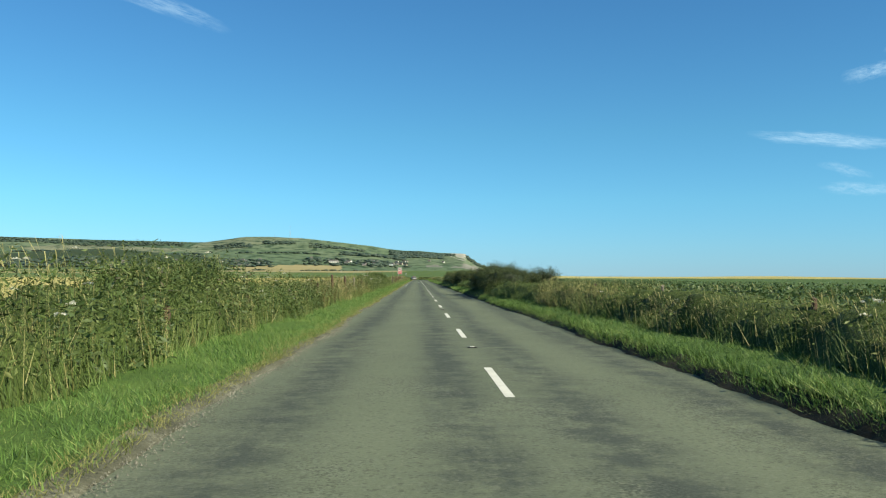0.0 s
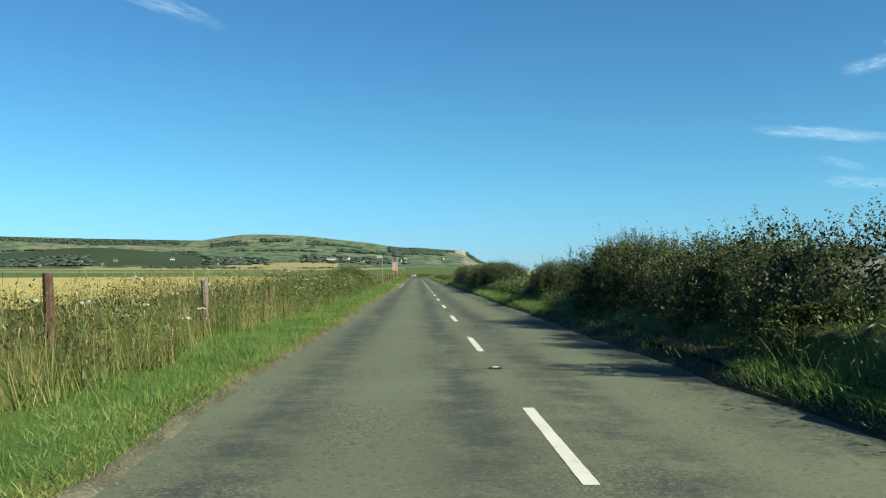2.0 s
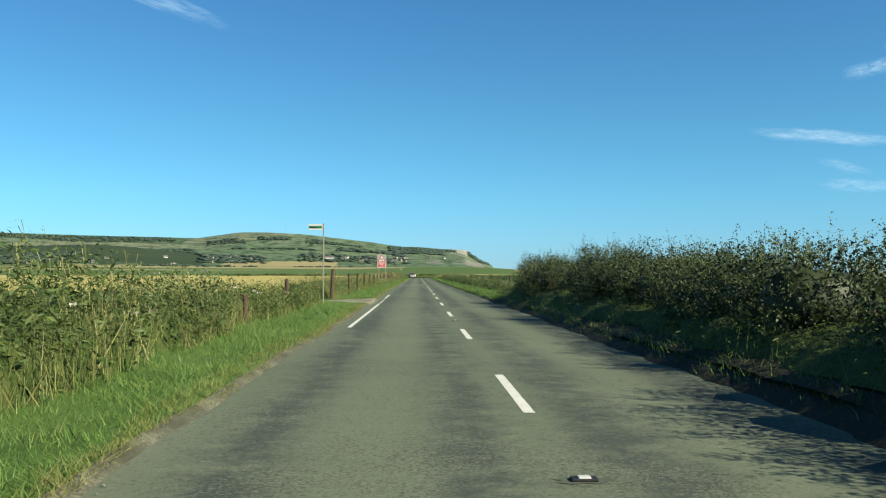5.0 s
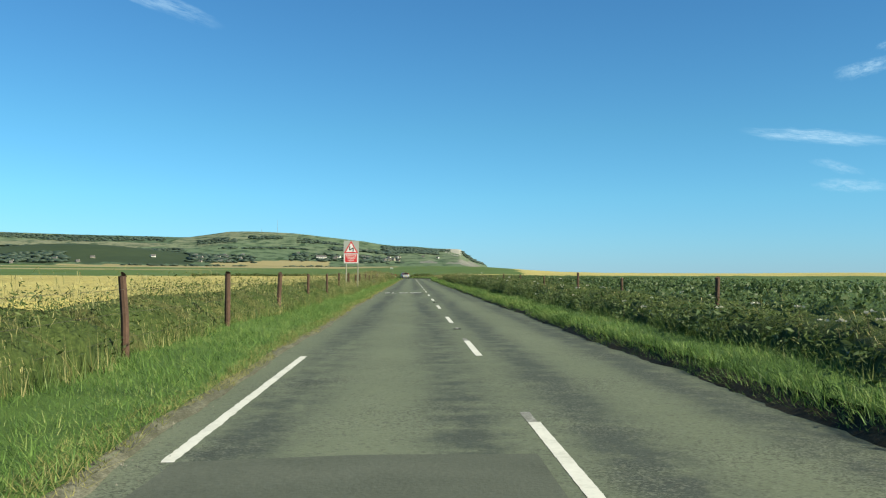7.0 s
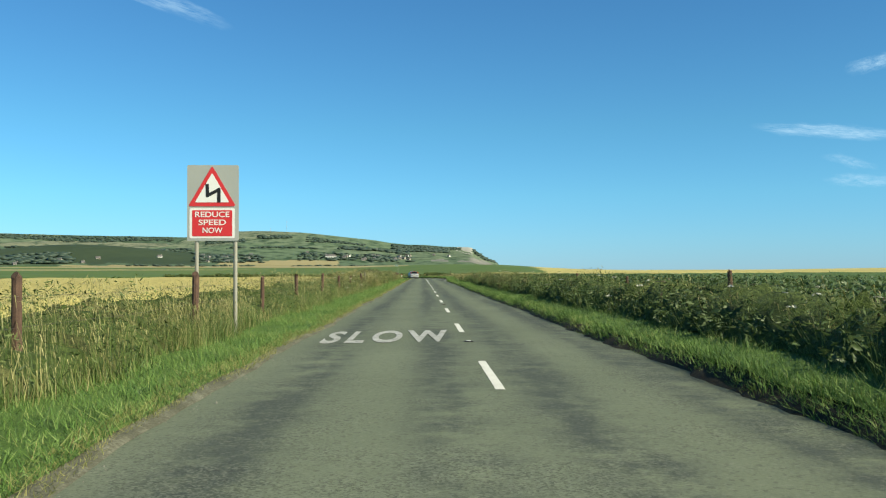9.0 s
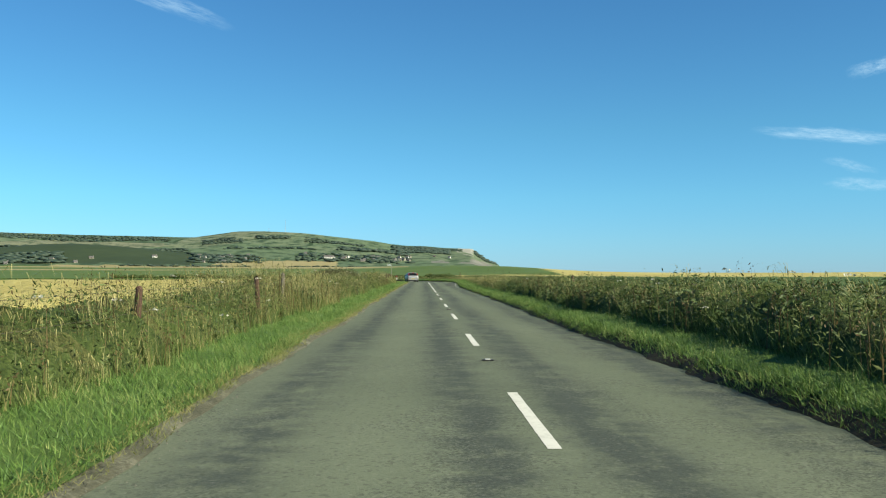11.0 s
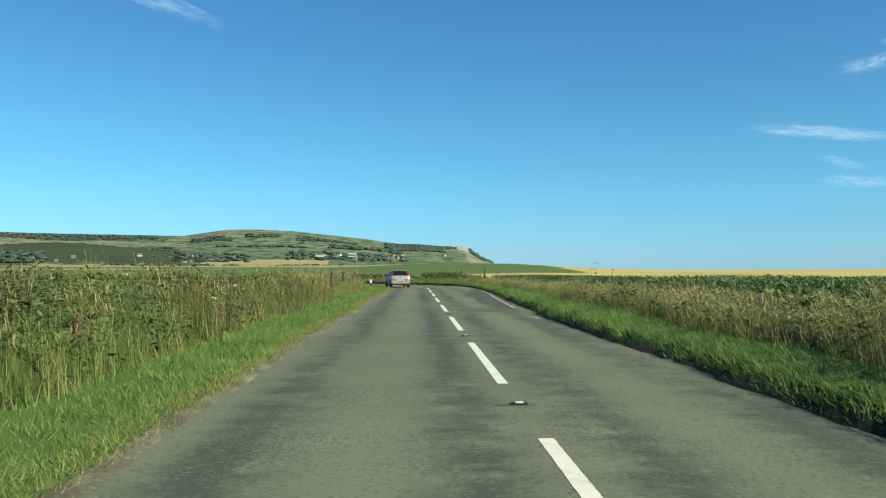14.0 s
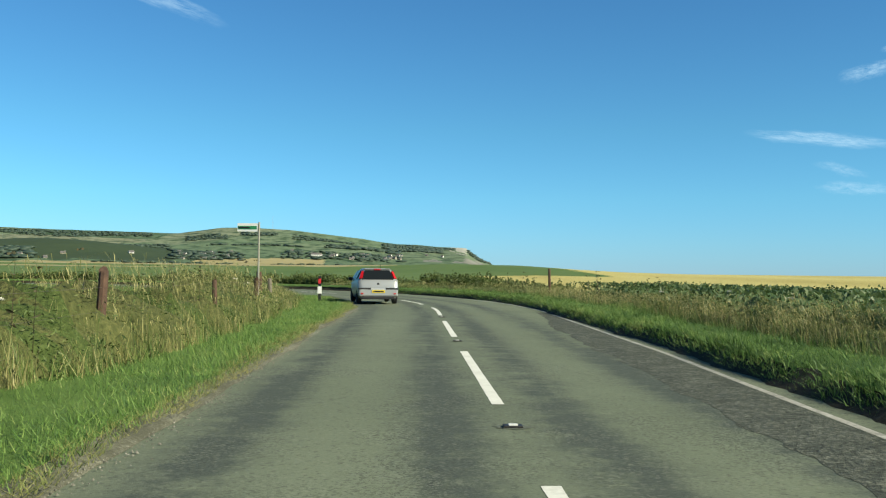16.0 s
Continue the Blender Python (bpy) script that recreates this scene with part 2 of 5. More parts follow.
M_CHALK = two_scale("chalk_cliff", [(0.12, 0.13, 0.105), (0.26, 0.255, 0.21), (0.38, 0.37, 0.32)], 0.06, 0.01, bump_d=2.0, stretch=(1, 1, 3))
M_SLUMP = two_scale("slumped_clay", [(0.070, 0.082, 0.060), (0.150, 0.148, 0.122), (0.225, 0.215, 0.185)], 0.05, 0.012, bump_d=2.0, stretch=(2, 1, 1))
M_BEND_SCRUB = leafy("light_scrub", [(0.040, 0.062, 0.018), (0.072, 0.102, 0.030), (0.110, 0.140, 0.046), (0.175, 0.185, 0.075)], patch=0.3, through_light=0.2)
M_SEA = plain("sea_water", (0.071, 0.163, 0.241), 0.25, 0, 0.5, 0.1, 0.01, 0)
M_WHITE_LINE = two_scale("worn_road_paint", [(0.36, 0.355, 0.31), (0.50, 0.495, 0.44), (0.55, 0.54, 0.485)], 20.0, 2.2, rough=0.7, bump_d=0.002, mixw=0.5)
M_OLD_LINE = two_scale("ghost_road_paint", [(0.092, 0.092, 0.078), (0.170, 0.170, 0.149), (0.369, 0.369, 0.341)], 34.0, 6.0, rough=0.8, bump_d=0.004, mixw=0.35)
M_DIRTY_LINE = two_scale("grimy_road_paint", [(0.085, 0.085, 0.071), (0.256, 0.248, 0.213), (0.369, 0.362, 0.320)], 14.0, 1.2, rough=0.75, bump_d=0.004, mixw=0.45)
M_GRASS = leafy("verge_grass", [(0.024, 0.056, 0.011), (0.064, 0.130, 0.026), (0.102, 0.182, 0.038), (0.142, 0.218, 0.053), (0.230, 0.262, 0.088)], patch=0.9, through_light=0.22, own=0.85)
M_EDGE_GRASS = leafy("dry_edge_grass", [(0.105, 0.145, 0.036), (0.175, 0.190, 0.058), (0.250, 0.238, 0.086), (0.320, 0.296, 0.120)], patch=0.6, own=0.6)
M_DARKFIELD = two_scale("dark_green_field", [(0.023, 0.037, 0.018), (0.031, 0.047, 0.022), (0.039, 0.057, 0.027)], 0.03, 0.004, bump_d=0.2)
M_DRY = leafy("ripe_tall_grass", [(0.058, 0.076, 0.022), (0.125, 0.130, 0.042), (0.210, 0.196, 0.073), (0.300, 0.275, 0.114), (0.390, 0.352, 0.165)], patch=0.5, through_light=0.3, own=0.8)
M_LONG_GREEN = leafy("long_green_grass", [(0.030, 0.058, 0.012), (0.066, 0.108, 0.024), (0.108, 0.156, 0.038), (0.190, 0.216, 0.070)], patch=0.6, through_light=0.25, own=0.75)
M_SPENT = leafy("spent_stalks", [(0.032, 0.032, 0.016), (0.060, 0.053, 0.026), (0.099, 0.082, 0.043)], through_light=0.1)
M_SCRUB = leafy("brownish_scrub", [(0.027, 0.029, 0.011), (0.051, 0.055, 0.021), (0.084, 0.085, 0.035), (0.121, 0.108, 0.055)], through_light=0.15, patch=0.5)
M_HERB = leafy("roadside_herbs", [(0.026, 0.043, 0.011), (0.054, 0.084, 0.020), (0.090, 0.126, 0.034), (0.165, 0.182, 0.064)], patch=0.9, through_light=0.26, own=0.7)
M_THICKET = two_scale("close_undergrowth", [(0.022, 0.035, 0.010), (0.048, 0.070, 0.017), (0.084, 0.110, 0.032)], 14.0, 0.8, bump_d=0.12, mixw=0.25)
# dry stems in a darkened colour, standing for shade in the gaps
M_DRY_THICKET = two_scale("shaded_dry_grass", [(0.032, 0.040, 0.012), (0.068, 0.076, 0.024), (0.125, 0.126, 0.044)], 14.0, 0.7, bump_d=0.12, mixw=0.25, stretch=(1, 1, 0.35))
# bank earth, its colour darkened further for shade below hedges and bank
M_EARTH_SHADED = two_scale("shaded_bank_earth", [(0.014, 0.012, 0.007), (0.028, 0.024, 0.014), (0.052, 0.046, 0.028)], 18.0, 1.2, bump_d=0.03)
M_DOCK = leafy("russet_dock", [(0.050, 0.045, 0.016), (0.085, 0.065, 0.026), (0.117, 0.082, 0.033), (0.106, 0.094, 0.035)], patch=0.4, through_light=0.2)
M_HEDGE = leafy("hedge_leaves", [(0.032, 0.048, 0.015), (0.058, 0.080, 0.024), (0.096, 0.116, 0.037), (0.155, 0.150, 0.060)], through_light=0.2, patch=0.8, own=0.45)
M_CROP = leafy("bean_crop_leaves", [(0.027, 0.050, 0.013), (0.050, 0.082, 0.024), (0.077, 0.112, 0.038), (0.121, 0.146, 0.064)], rough=0.5, patch=0.25, through_light=0.28)
M_CANOPY = two_scale("crop_canopy_leaves", [(0.032, 0.060, 0.018), (0.058, 0.097, 0.030), (0.085, 0.128, 0.045)], 7.0, 0.25, bump_d=0.15, mixw=0.3)
M_UMBEL = leafy("white_umbels", [(0.351, 0.344, 0.261), (0.460, 0.450, 0.364), (0.511, 0.500, 0.426)], through_light=0.3)
M_WOODS = leafy("far_woodland", [(0.027, 0.043, 0.029), (0.032, 0.050, 0.033), (0.038, 0.057, 0.038)], through_light=0.0, patch=0.004)
M_TWIG = plain("grey_brown_twig", (0.071, 0.053, 0.035), 0.9, vary=0.3)
M_POST = plain("red_brown_post", (0.074, 0.041, 0.026), 0.88, vary=0.5, scale=11, bumps=0.6)
M_POST_GREY = plain("weathered_grey_post", (0.150, 0.128, 0.096), 0.9, vary=0.4, scale=11, bumps=0.6)
M_WIRE = plain("rusty_wire", (0.11, 0.09, 0.075), 0.7, 0.5)
M_BROKEN = two_scale("broken_asphalt", [(0.020, 0.023, 0.019), (0.052, 0.058, 0.046), (0.150, 0.155, 0.120)], 24.0, 2.5, rough=0.95, bump_d=0.05, mixw=0.25)
# hedge leaves darkened in colour to stand for shade inside the crown
M_CORE_SHADED = leafy("shaded_hedge_leaves", [(0.011, 0.018, 0.007), (0.018, 0.028, 0.010), (0.026, 0.038, 0.013), (0.036, 0.048, 0.018)], through_light=0.05, patch=0.8, own=0.3)
M_WORN_WORD = two_scale("worn_lettering_paint", [(0.121, 0.121, 0.099), (0.284, 0.284, 0.256), (0.440, 0.440, 0.405)], 18.0, 2.0, rough=0.7, bump_d=0.004, mixw=0.4)

# ---- mesh helpers ----
rng = np.random.default_rng(7)


def raw_mesh(name, verts, faces, mats, which=None, smooth=False):
    """A mesh from arrays: faces is (n, 3) or (n, 4)."""
    verts, faces = np.asarray(verts, dtype=np.float32), np.asarray(faces, dtype=np.int32)
    me = bpy.data.meshes.new(name)
    k = faces.shape[1]
    me.vertices.add(len(verts))
    me.loops.add(faces.size)
    me.polygons.add(len(faces))
    me.vertices.foreach_set("co", verts.ravel())
    me.loops.foreach_set("vertex_index", faces.ravel())
    me.polygons.foreach_set("loop_start", np.arange(0, faces.size, k, dtype=np.int32))
    for mt in mats:
        me.materials.append(mt)
    if which is not None:
        me.polygons.foreach_set("material_index", np.asarray(which, dtype=np.int32))
    if smooth:
        me.polygons.foreach_set("use_smooth", np.ones(len(faces), dtype=bool))
    me.update(calc_edges=True)
    return me


def raw_object(name, verts, faces, mats, which=None, parent=None, smooth=False):
    ob = new(name, raw_mesh(name, verts, faces, mats, which, smooth))
    ob.parent = parent
    return ob


def part(name, bm, mat, parent=None, label="", smooth=False):
    me = bpy.data.meshes.new(name)
    bmesh.ops.recalc_face_normals(bm, faces=bm.faces[:])
    if smooth:
        for f in bm.faces:
            f.smooth = True
    bm.to_mesh(me)
    bm.free()
    me.materials.append(mat)
    ob = new(name, me)
    ob.parent = parent
    return tagged(ob, label)


def thing(name, m, label, category, group="", kind=""):
    ob = new(name)
    ob.empty_display_size = 0.2
    ob.matrix_basis = m
    return tagged(ob, label, category, group, kind)


def box(bm, x0, x1, y0, y1, z0, z1, bev=0.0):
    r = bmesh.ops.create_cube(bm, size=1.0)
    bmesh.ops.transform(bm, matrix=Matrix.Translation(((x0 + x1) / 2, (y0 + y1) / 2, (z0 + z1) / 2)) @ Matrix.Diagonal((x1 - x0, y1 - y0, z1 - z0, 1)), verts=r["verts"])
    if bev:
        es = list({e for v in r["verts"] for e in v.link_edges})
        bmesh.ops.bevel(bm, geom=es, offset=bev, segments=2, affect="EDGES", profile=0.5)
    return bm


def tube(bm, pts, radius, sides=8, cap=True, taper=1.0):
    """A round bar along the points."""
    rings = []
    n = len(pts)
    for i, p in enumerate(pts):
        p = Vector(p)
        a = Vector(pts[max(i - 1, 0)])
        b = Vector(pts[min(i + 1, n - 1)])
        d = (b - a).normalized()
        s = d.cross(Vector((0, 0, 1)) if abs(d.z) < 0.9 else Vector((1, 0, 0))).normalized()
        u = d.cross(s)
        r = radius * (1 + (taper - 1) * i / max(n - 1, 1))
        rings.append([bm.verts.new(p + (s * math.cos(2 * math.pi * k / sides) + u * math.sin(2 * math.pi * k / sides)) * r) for k in range(sides)])
    for r0, r1 in zip(rings, rings[1:]):
        for k in range(sides):
            bm.faces.new((r0[k], r0[(k + 1) % sides], r1[(k + 1) % sides], r1[k]))
    if cap:
        bm.faces.new(rings[0])
        bm.faces.new(rings[-1])
    return bm


# ---- the road's line: straight along +y, then a bend to the left ----
BEND_Y, BEND_R, BEND_TURN = 335.0, 56.0, radians(72)
BEND_LEN = BEND_R * BEND_TURN


def at(s, off, z=0.0):
    """World places at s metres along the centre line and off metres to its right."""
    s, off = np.broadcast_arrays(np.asarray(s, float), np.asarray(off, float))
    z = np.broadcast_to(np.asarray(z, float), s.shape)
    a = np.clip((s - BEND_Y) / BEND_R, 0, BEND_TURN)
    rest = np.maximum(s - BEND_Y - BEND_LEN, 0)
    cx = -BEND_R * (1 - np.cos(a)) - np.sin(a) * rest
    cy = np.minimum(s, BEND_Y) + BEND_R * np.sin(a) + np.cos(a) * rest
    return np.stack([cx + off * np.cos(a), cy + off * np.sin(a), z], -1)


def smooth(x, a, b):
    t = np.clip((x - a) / (b - a), 0, 1)
    return t * t * (3 - 2 * t)


def wave(s, seed):
    """A slow wander between about -1 and 1."""
    s = np.asarray(s, float)
    return (np.sin(s * 0.31 + seed) + np.sin(s * 0.77 + 2.1 * seed) * 0.7 + np.sin(s * 1.9 + 3.7 * seed) * 0.4 + np.sin(s * 4.3 + 5.1 * seed) * 0.25) / 2.0


def left_edge(s):
    return -(2.98 + 0.09 * wave(s, 1.0) + 0.10 * smooth(s, 130, 150) * (1 - smooth(s, 190, 230)) - 0.12 * smooth(s, 300, 325))


def right_edge(s):
    return 2.50 + 0.09 * wave(s, 2.3) + 0.15 * (1 - smooth(s, 15, 35)) + 0.15 * smooth(s, 235, 250) + 1.15 * smooth(s, 285, 332) + 0.7 * smooth(s, 335, 352)


# ---- ground: one sheet from the road to the downs and the coast ----
HUB = 240.0      # the bearings below are taken from this point of the road


def bearing(x, y):
    return np.degrees(np.arctan2(x, y - HUB)), np.hypot(x, y - HUB)


def land(x, y):
    az, r = bearing(x, y)
    crest = np.interp(az, [-80, -27, -20, -16.5, -14.5, -12, -10, -7.8, -5.2, -3.2, -2.1, -1, 0.2, 1.5, 3.1, 3.35, 3.55, 4.1, 5.0, 5.4],
                      [124, 126, 121, 118, 117, 139, 141, 135, 121, 110, 100, 94, 93, 87, 86, 84, 71, 49, 29, 0])
    rise = np.clip((r - 1750) / 1450, 0, 1)
    hill = crest * rise ** 1.25
    wob = np.sin(x / 210 + 1.3) * np.sin(y / 330 + 0.7) + 0.5 * np.sin(x / 83 + y / 170) + 0.25 * np.sin(x / 37 - y / 61)
    hill = hill + 7.0 * wob * rise * (1 - smooth(rise, 0.75, 1.0)) + 0.7 * wob * smooth(rise, 0.8, 1.0)
    knoll = 34 * np.exp(-((az + 21) / 6.0) ** 2) * np.exp(-((r - 2150) / 230) ** 2)
    low_a = np.interp(az, [-80, -5, 2, 6, 9, 11.5, 15, 25, 30, 36, 45, 60], [13, 13, 9, 6.5, 4.2, 2.8, 2.1, 1.9, 2.4, 3.0, 3.3, 3.3])
    low_r = np.interp(az, [-80, -5, 2, 6, 12], [1600, 1600, 820, 620, 520])
    low = low_a * smooth(r, 170, low_r) * np.where(y > HUB, 1, 0)
    z = hill + knoll + low - 0.10
    sea = smooth(x, 236 + 0.018 * np.maximum(y, 0), 262 + 0.018 * np.maximum(y, 0))
    return z * (1 - sea) - 9.0 * sea


def lines(*spans):
    out = [spans[0][0]]
    for a, b, step in spans:
        n = max(1, round((b - a) / step))
        out += [a + (b - a) * (i + 1) / n for i in range(n)]
    return np.array(out)


gx = lines((-4800, -2600, 110), (-2600, -400, 20), (-400, -60, 6), (-60, 60, 2.5), (60, 320, 7), (320, 420, 50))
gy = lines((-400, -20, 38), (-20, 470, 5), (470, 1000, 14), (1000, 1700, 28), (1700, 3560, 36), (3560, 4800, 155))
GX, GY = np.meshgrid(gx, gy)
GZ = land(GX, GY)
idx = np.arange(GX.size).reshape(GX.shape)
quads = np.stack([idx[:-1, :-1], idx[:-1, 1:], idx[1:, 1:], idx[1:, :-1]], -1).reshape(-1, 4)
fx, fy, fz = [a.ravel()[quads].mean(1) for a in (GX, GY, GZ)]
faz, fr = bearing(fx, fy)
lift = np.degrees(np.arctan2(fz - 1.25, fr))
mat_i = np.zeros(len(quads), int)                                           # pasture
mat_i[(fx < -6.5) & (fy < 292)] = 1                                            # ripe wheat inland of the fence
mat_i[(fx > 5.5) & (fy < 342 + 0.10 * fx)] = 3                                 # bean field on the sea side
mat_i[(fy >= 342 + 0.10 * fx) & (fx > 14 - 0.02 * (fy - 342)) & (fy < 520)] = 1                   # wheat beyond the bend
mat_i[(fy >= 520) & (faz > 8.5 - 0.0085 * (fr - 450)) & (fr < 1500)] = 1      # and on the swell above the cliffs
strip = (fy >= 480) & (fr > 760 + 60 * np.sin(fx / 130)) & (fr < 1800) & (faz < -1)
mat_i[strip] = 2
mat_i[strip & (np.sin(fx / 190 + fr / 95) > 0.55)] = 0
mat_i[fr > 1800] = 4
mat_i[(fr > 1500) & (faz > -13.2) & (faz < -5.6) & (lift < 0.78 + 0.07 * np.sin(fx / 61))] = 2
mat_i[(fr > 1840) & (fr < 2230 + 40 * np.sin(fx / 90)) & (faz < -14.4) & (faz > -40)] = 7
mat_i[(fr > 2600) & (faz > 2.3) & (faz < 3.6) & (lift > 1.36 - 0.12 * np.sin(fx / 11) - 0.12 * np.sin(fx / 5.1 + fy / 40))] = 5
mat_i[(fr > 2100) & (faz > 0.6) & (faz < 4.6) & (lift > 0.45) & (lift < 0.84 + 0.13 * np.sin(fx / 19) + 0.06 * np.sin(fx / 7) - 0.04 * np.abs(faz - 2.6))] = 6
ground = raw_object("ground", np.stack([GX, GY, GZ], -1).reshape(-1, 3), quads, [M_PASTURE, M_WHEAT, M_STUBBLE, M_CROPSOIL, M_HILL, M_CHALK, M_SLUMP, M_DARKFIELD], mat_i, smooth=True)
tagged(ground, "farmland rising to green downs and a chalk headland", "ground", kind="structure")
sea = raw_object("water", [(150, -400, -7), (4900, -400, -7), (4900, 4900, -7), (150, 4900, -7)], [(0, 1, 2, 3)], [M_SEA])
tagged(sea, "pale blue sea beyond the cliff edge", "sea", kind="structure")


# ---- road surface ----
def strip_sheet(name, s, offs, zs, mats, which=None, uv=True):
    """A sheet along the road. offs and zs: one array for each lengthwise line."""
    rows = [at(s, o, z) for o, z in zip(offs, zs)]
    v = np.stack(rows, 1).reshape(-1, 3)
    n, k = len(s), len(offs)
    i = np.arange(n * k).reshape(n, k)
    q = np.stack([i[:-1, :-1], i[:-1, 1:], i[1:, 1:], i[1:, :-1]], -1).reshape(-1, 4)
    ob = raw_object(name, v, q, mats, which, smooth=True)
    if uv:
        lay = ob.data.uv_layers.new(name="along")
        o = np.stack([np.broadcast_to(a, s.shape) for a in offs], 1).ravel()
        ss = np.repeat(s, k)
        lay.data.foreach_set("uv", np.stack([o, ss], -1)[q.ravel()].astype(np.float32).ravel())
    return ob


rs = np.arange(-70, 560, 0.6)
crown = lambda o: 0.0 - 0.010 * np.abs(o)
offs = [left_edge(rs) * f for f in (1, 0.75, 0.5, 0.25)] + [rs * 0] + [right_edge(rs) * f for f in (0.25, 0.5, 0.75, 1)]
road = strip_sheet("road", rs, offs, [crown(o) for o in offs], [M_ASPHALT])
tagged(road, "worn grey country lane with darker wheel tracks", "road", kind="structure")

# gritty edges and turf banks
jit = lambda s, k: 0.5 * wave(s * 2.3, k) + 0.5 * wave(s * 5.1, k + 3)
le, re_ = left_edge(rs), right_edge(rs)
edge_l = strip_sheet("road_edge_left", rs, [le - 0.17 + 0.08 * jit(rs, 4) - 0.14 * (1 - smooth(rs, 5, 14)) - 0.14 * smooth(rs, 290, 305), le - 0.06, le - 0.01 + 0.04 * (1 + jit(rs * 1.5, 9))], [rs * 0 + 0.022, rs * 0 + 0.008, crown(le) + 0.003], [M_DIRT])
tagged(edge_l, "gritty brown edge of the lane", "road edge", kind="structure")
bank = lambda k: 0.06 + 0.04 * jit(rs * 0.7, k)
dip = smooth(rs, 124.6, 127.0) * (1 - smooth(rs, 134.6, 136.4))        # lower where the farm track comes in
verge_l = strip_sheet("verge_left", rs, [le - 11, le - 7, le - 4, le - 2.2, le - 1.0, le - 0.12 - 0.14 * smooth(rs, 290, 305) - 0.14 * (1 - smooth(rs, 5, 14))], [z * (1 - dip) + 0.018 * dip for z in (rs * 0 - 0.03, 0.10 + rs * 0, bank(1) + 0.05, bank(2) + 0.03, bank(3), rs * 0 + 0.025)], [M_VERGE])
tagged(verge_l, "green turf verge under long grass", "verge", kind="structure")
rs_f = np.arange(-70, 560, 0.22)
re_f = right_edge(rs_f)
def bank_z(d, s):
    """Height of the raised seaward verge, d metres out from the asphalt; higher towards the bend."""
    d = d + 0.09 * wave(s * 1.3, 4) + 0.06 * wave(s * 3.7, 1)
    return (1 + 0.35 * smooth(s, 276, 296)) * np.interp(d, [-0.05, 0.03, 0.18, 0.40, 0.8, 2.0, 4.0, 7.0], [-0.02, 0.03, 0.13, 0.20, 0.24, 0.20, 0.10, -0.05])


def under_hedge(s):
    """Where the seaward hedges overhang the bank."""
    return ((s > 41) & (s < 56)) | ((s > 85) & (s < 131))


foot = strip_sheet("verge_foot", rs_f, [re_f - 0.07 + 0.10 * jit(rs_f * 1.7, 6) + 0.05 * jit(rs_f * 4.1, 2), re_f + 0.10 + 0.07 * jit(rs_f * 2.1, 8), re_f + 0.26 + 0.08 * jit(rs_f * 1.9, 3), re_f + 0.50], [crown(re_f) - 0.002, 0.06 + 0.04 * jit(rs_f * 2.2, 5), 0.11 + 0.04 * jit(rs_f * 1.6, 2) + 0.06 * smooth(rs_f, 276, 296), 0.14 + 0.08 * smooth(rs_f, 276, 296)], [M_EARTH_SHADED])
tagged(foot, "crumbling earth foot of the raised verge, darkened for shade", "verge", kind="structure")
# under the hedges the turf gives way to the shade-darkened earth
verge_r = strip_sheet("verge_right", rs, [re_ + d for d in (0.20, 0.34, 0.55, 0.9, 2.0, 4, 7)], [bank_z(d, rs) + w * jit(rs * 0.7, 5 + w * 40) for d, w in ((0.20, 0.0), (0.34, 0.02), (0.55, 0.03), (0.9, 0.03), (2.0, 0.04), (4, 0.03), (7, 0.0))], [M_VERGE, M_EARTH_SHADED], np.repeat(under_hedge(rs[:-1]).astype(int), 6))
tagged(verge_r, "green turf verge under long grass", "verge", kind="structure")

# ---- farm track on the inland side ----
track_near = lambda o: 130.0 - 3.5 * np.exp(-(o - 2.9) / 1.3) + 0.06 * (o - 5)
track_far = lambda o: 130.9 + 4.3 * np.exp(-(o - 2.9) / 1.3) + 0.06 * (o - 5)
to = 2.86 + 23.14 * np.linspace(0, 1, 90) ** 1.8
tf = np.array([0.0, 0.06, 0.25, 0.5, 0.75, 0.94, 1.0])
tv = np.stack([np.stack([-to, track_near(to) * (1 - f) + track_far(to) * f, 0.052 + 0.015 * np.sin(to * 2 + f * 9) + 0.012 * np.sin(to * 5 - f * 17) - 0.060 * (to < 3.0) - 0.09 * (f in (0.0, 1.0))], -1) for f in tf], 1)
ti = np.arange(tv.shape[0] * 7).reshape(-1, 7)
tq = np.stack([ti[:-1, :-1], ti[:-1, 1:], ti[1:, 1:], ti[1:, :-1]], -1).reshape(-1, 4)
track = raw_object("farm_track", tv.reshape(-1, 3), tq, [M_GRAVEL], smooth=True)
tagged(track, "stony gravel farm track joining the lane", "track", kind="structure")


def in_track(x, y, pad=0.0):
    o = -x
    return (o > 2.8) & (o < 26) & (y > track_near(o) - pad) & (y < track_far(o) + pad)


# ---- loose chippings along the inland edge and on the track ----
def chippings(n, place):
    """Small angular stones, four faces each, lying where place(n) puts them."""
    p = place(n)
    n = len(p)
    corner = np.array([(1, 0, -0.45), (-0.5, 0.87, -0.45), (-0.5, -0.87, -0.45), (0, 0, 0.8)])
    v = corner[None] * (1 + rng.normal(0, 0.25, (n, 4, 3))) * (rng.uniform(0.003, 0.009, n) * rng.choice([1, 1, 1, 1, 1.7], n))[:, None, None]
    a = rng.uniform(0, 6.283, n)
    c, q = np.cos(a)[:, None], np.sin(a)[:, None]
    v = np.stack([v[..., 0] * c - v[..., 1] * q, v[..., 0] * q + v[..., 1] * c, v[..., 2]], -1) + p[:, None]
    t = (np.arange(n) * 4)[:, None, None] + np.array([[0, 1, 3], [1, 2, 3], [2, 0, 3]])[None]
    return v.reshape(-1, 3), t.reshape(-1, 3)


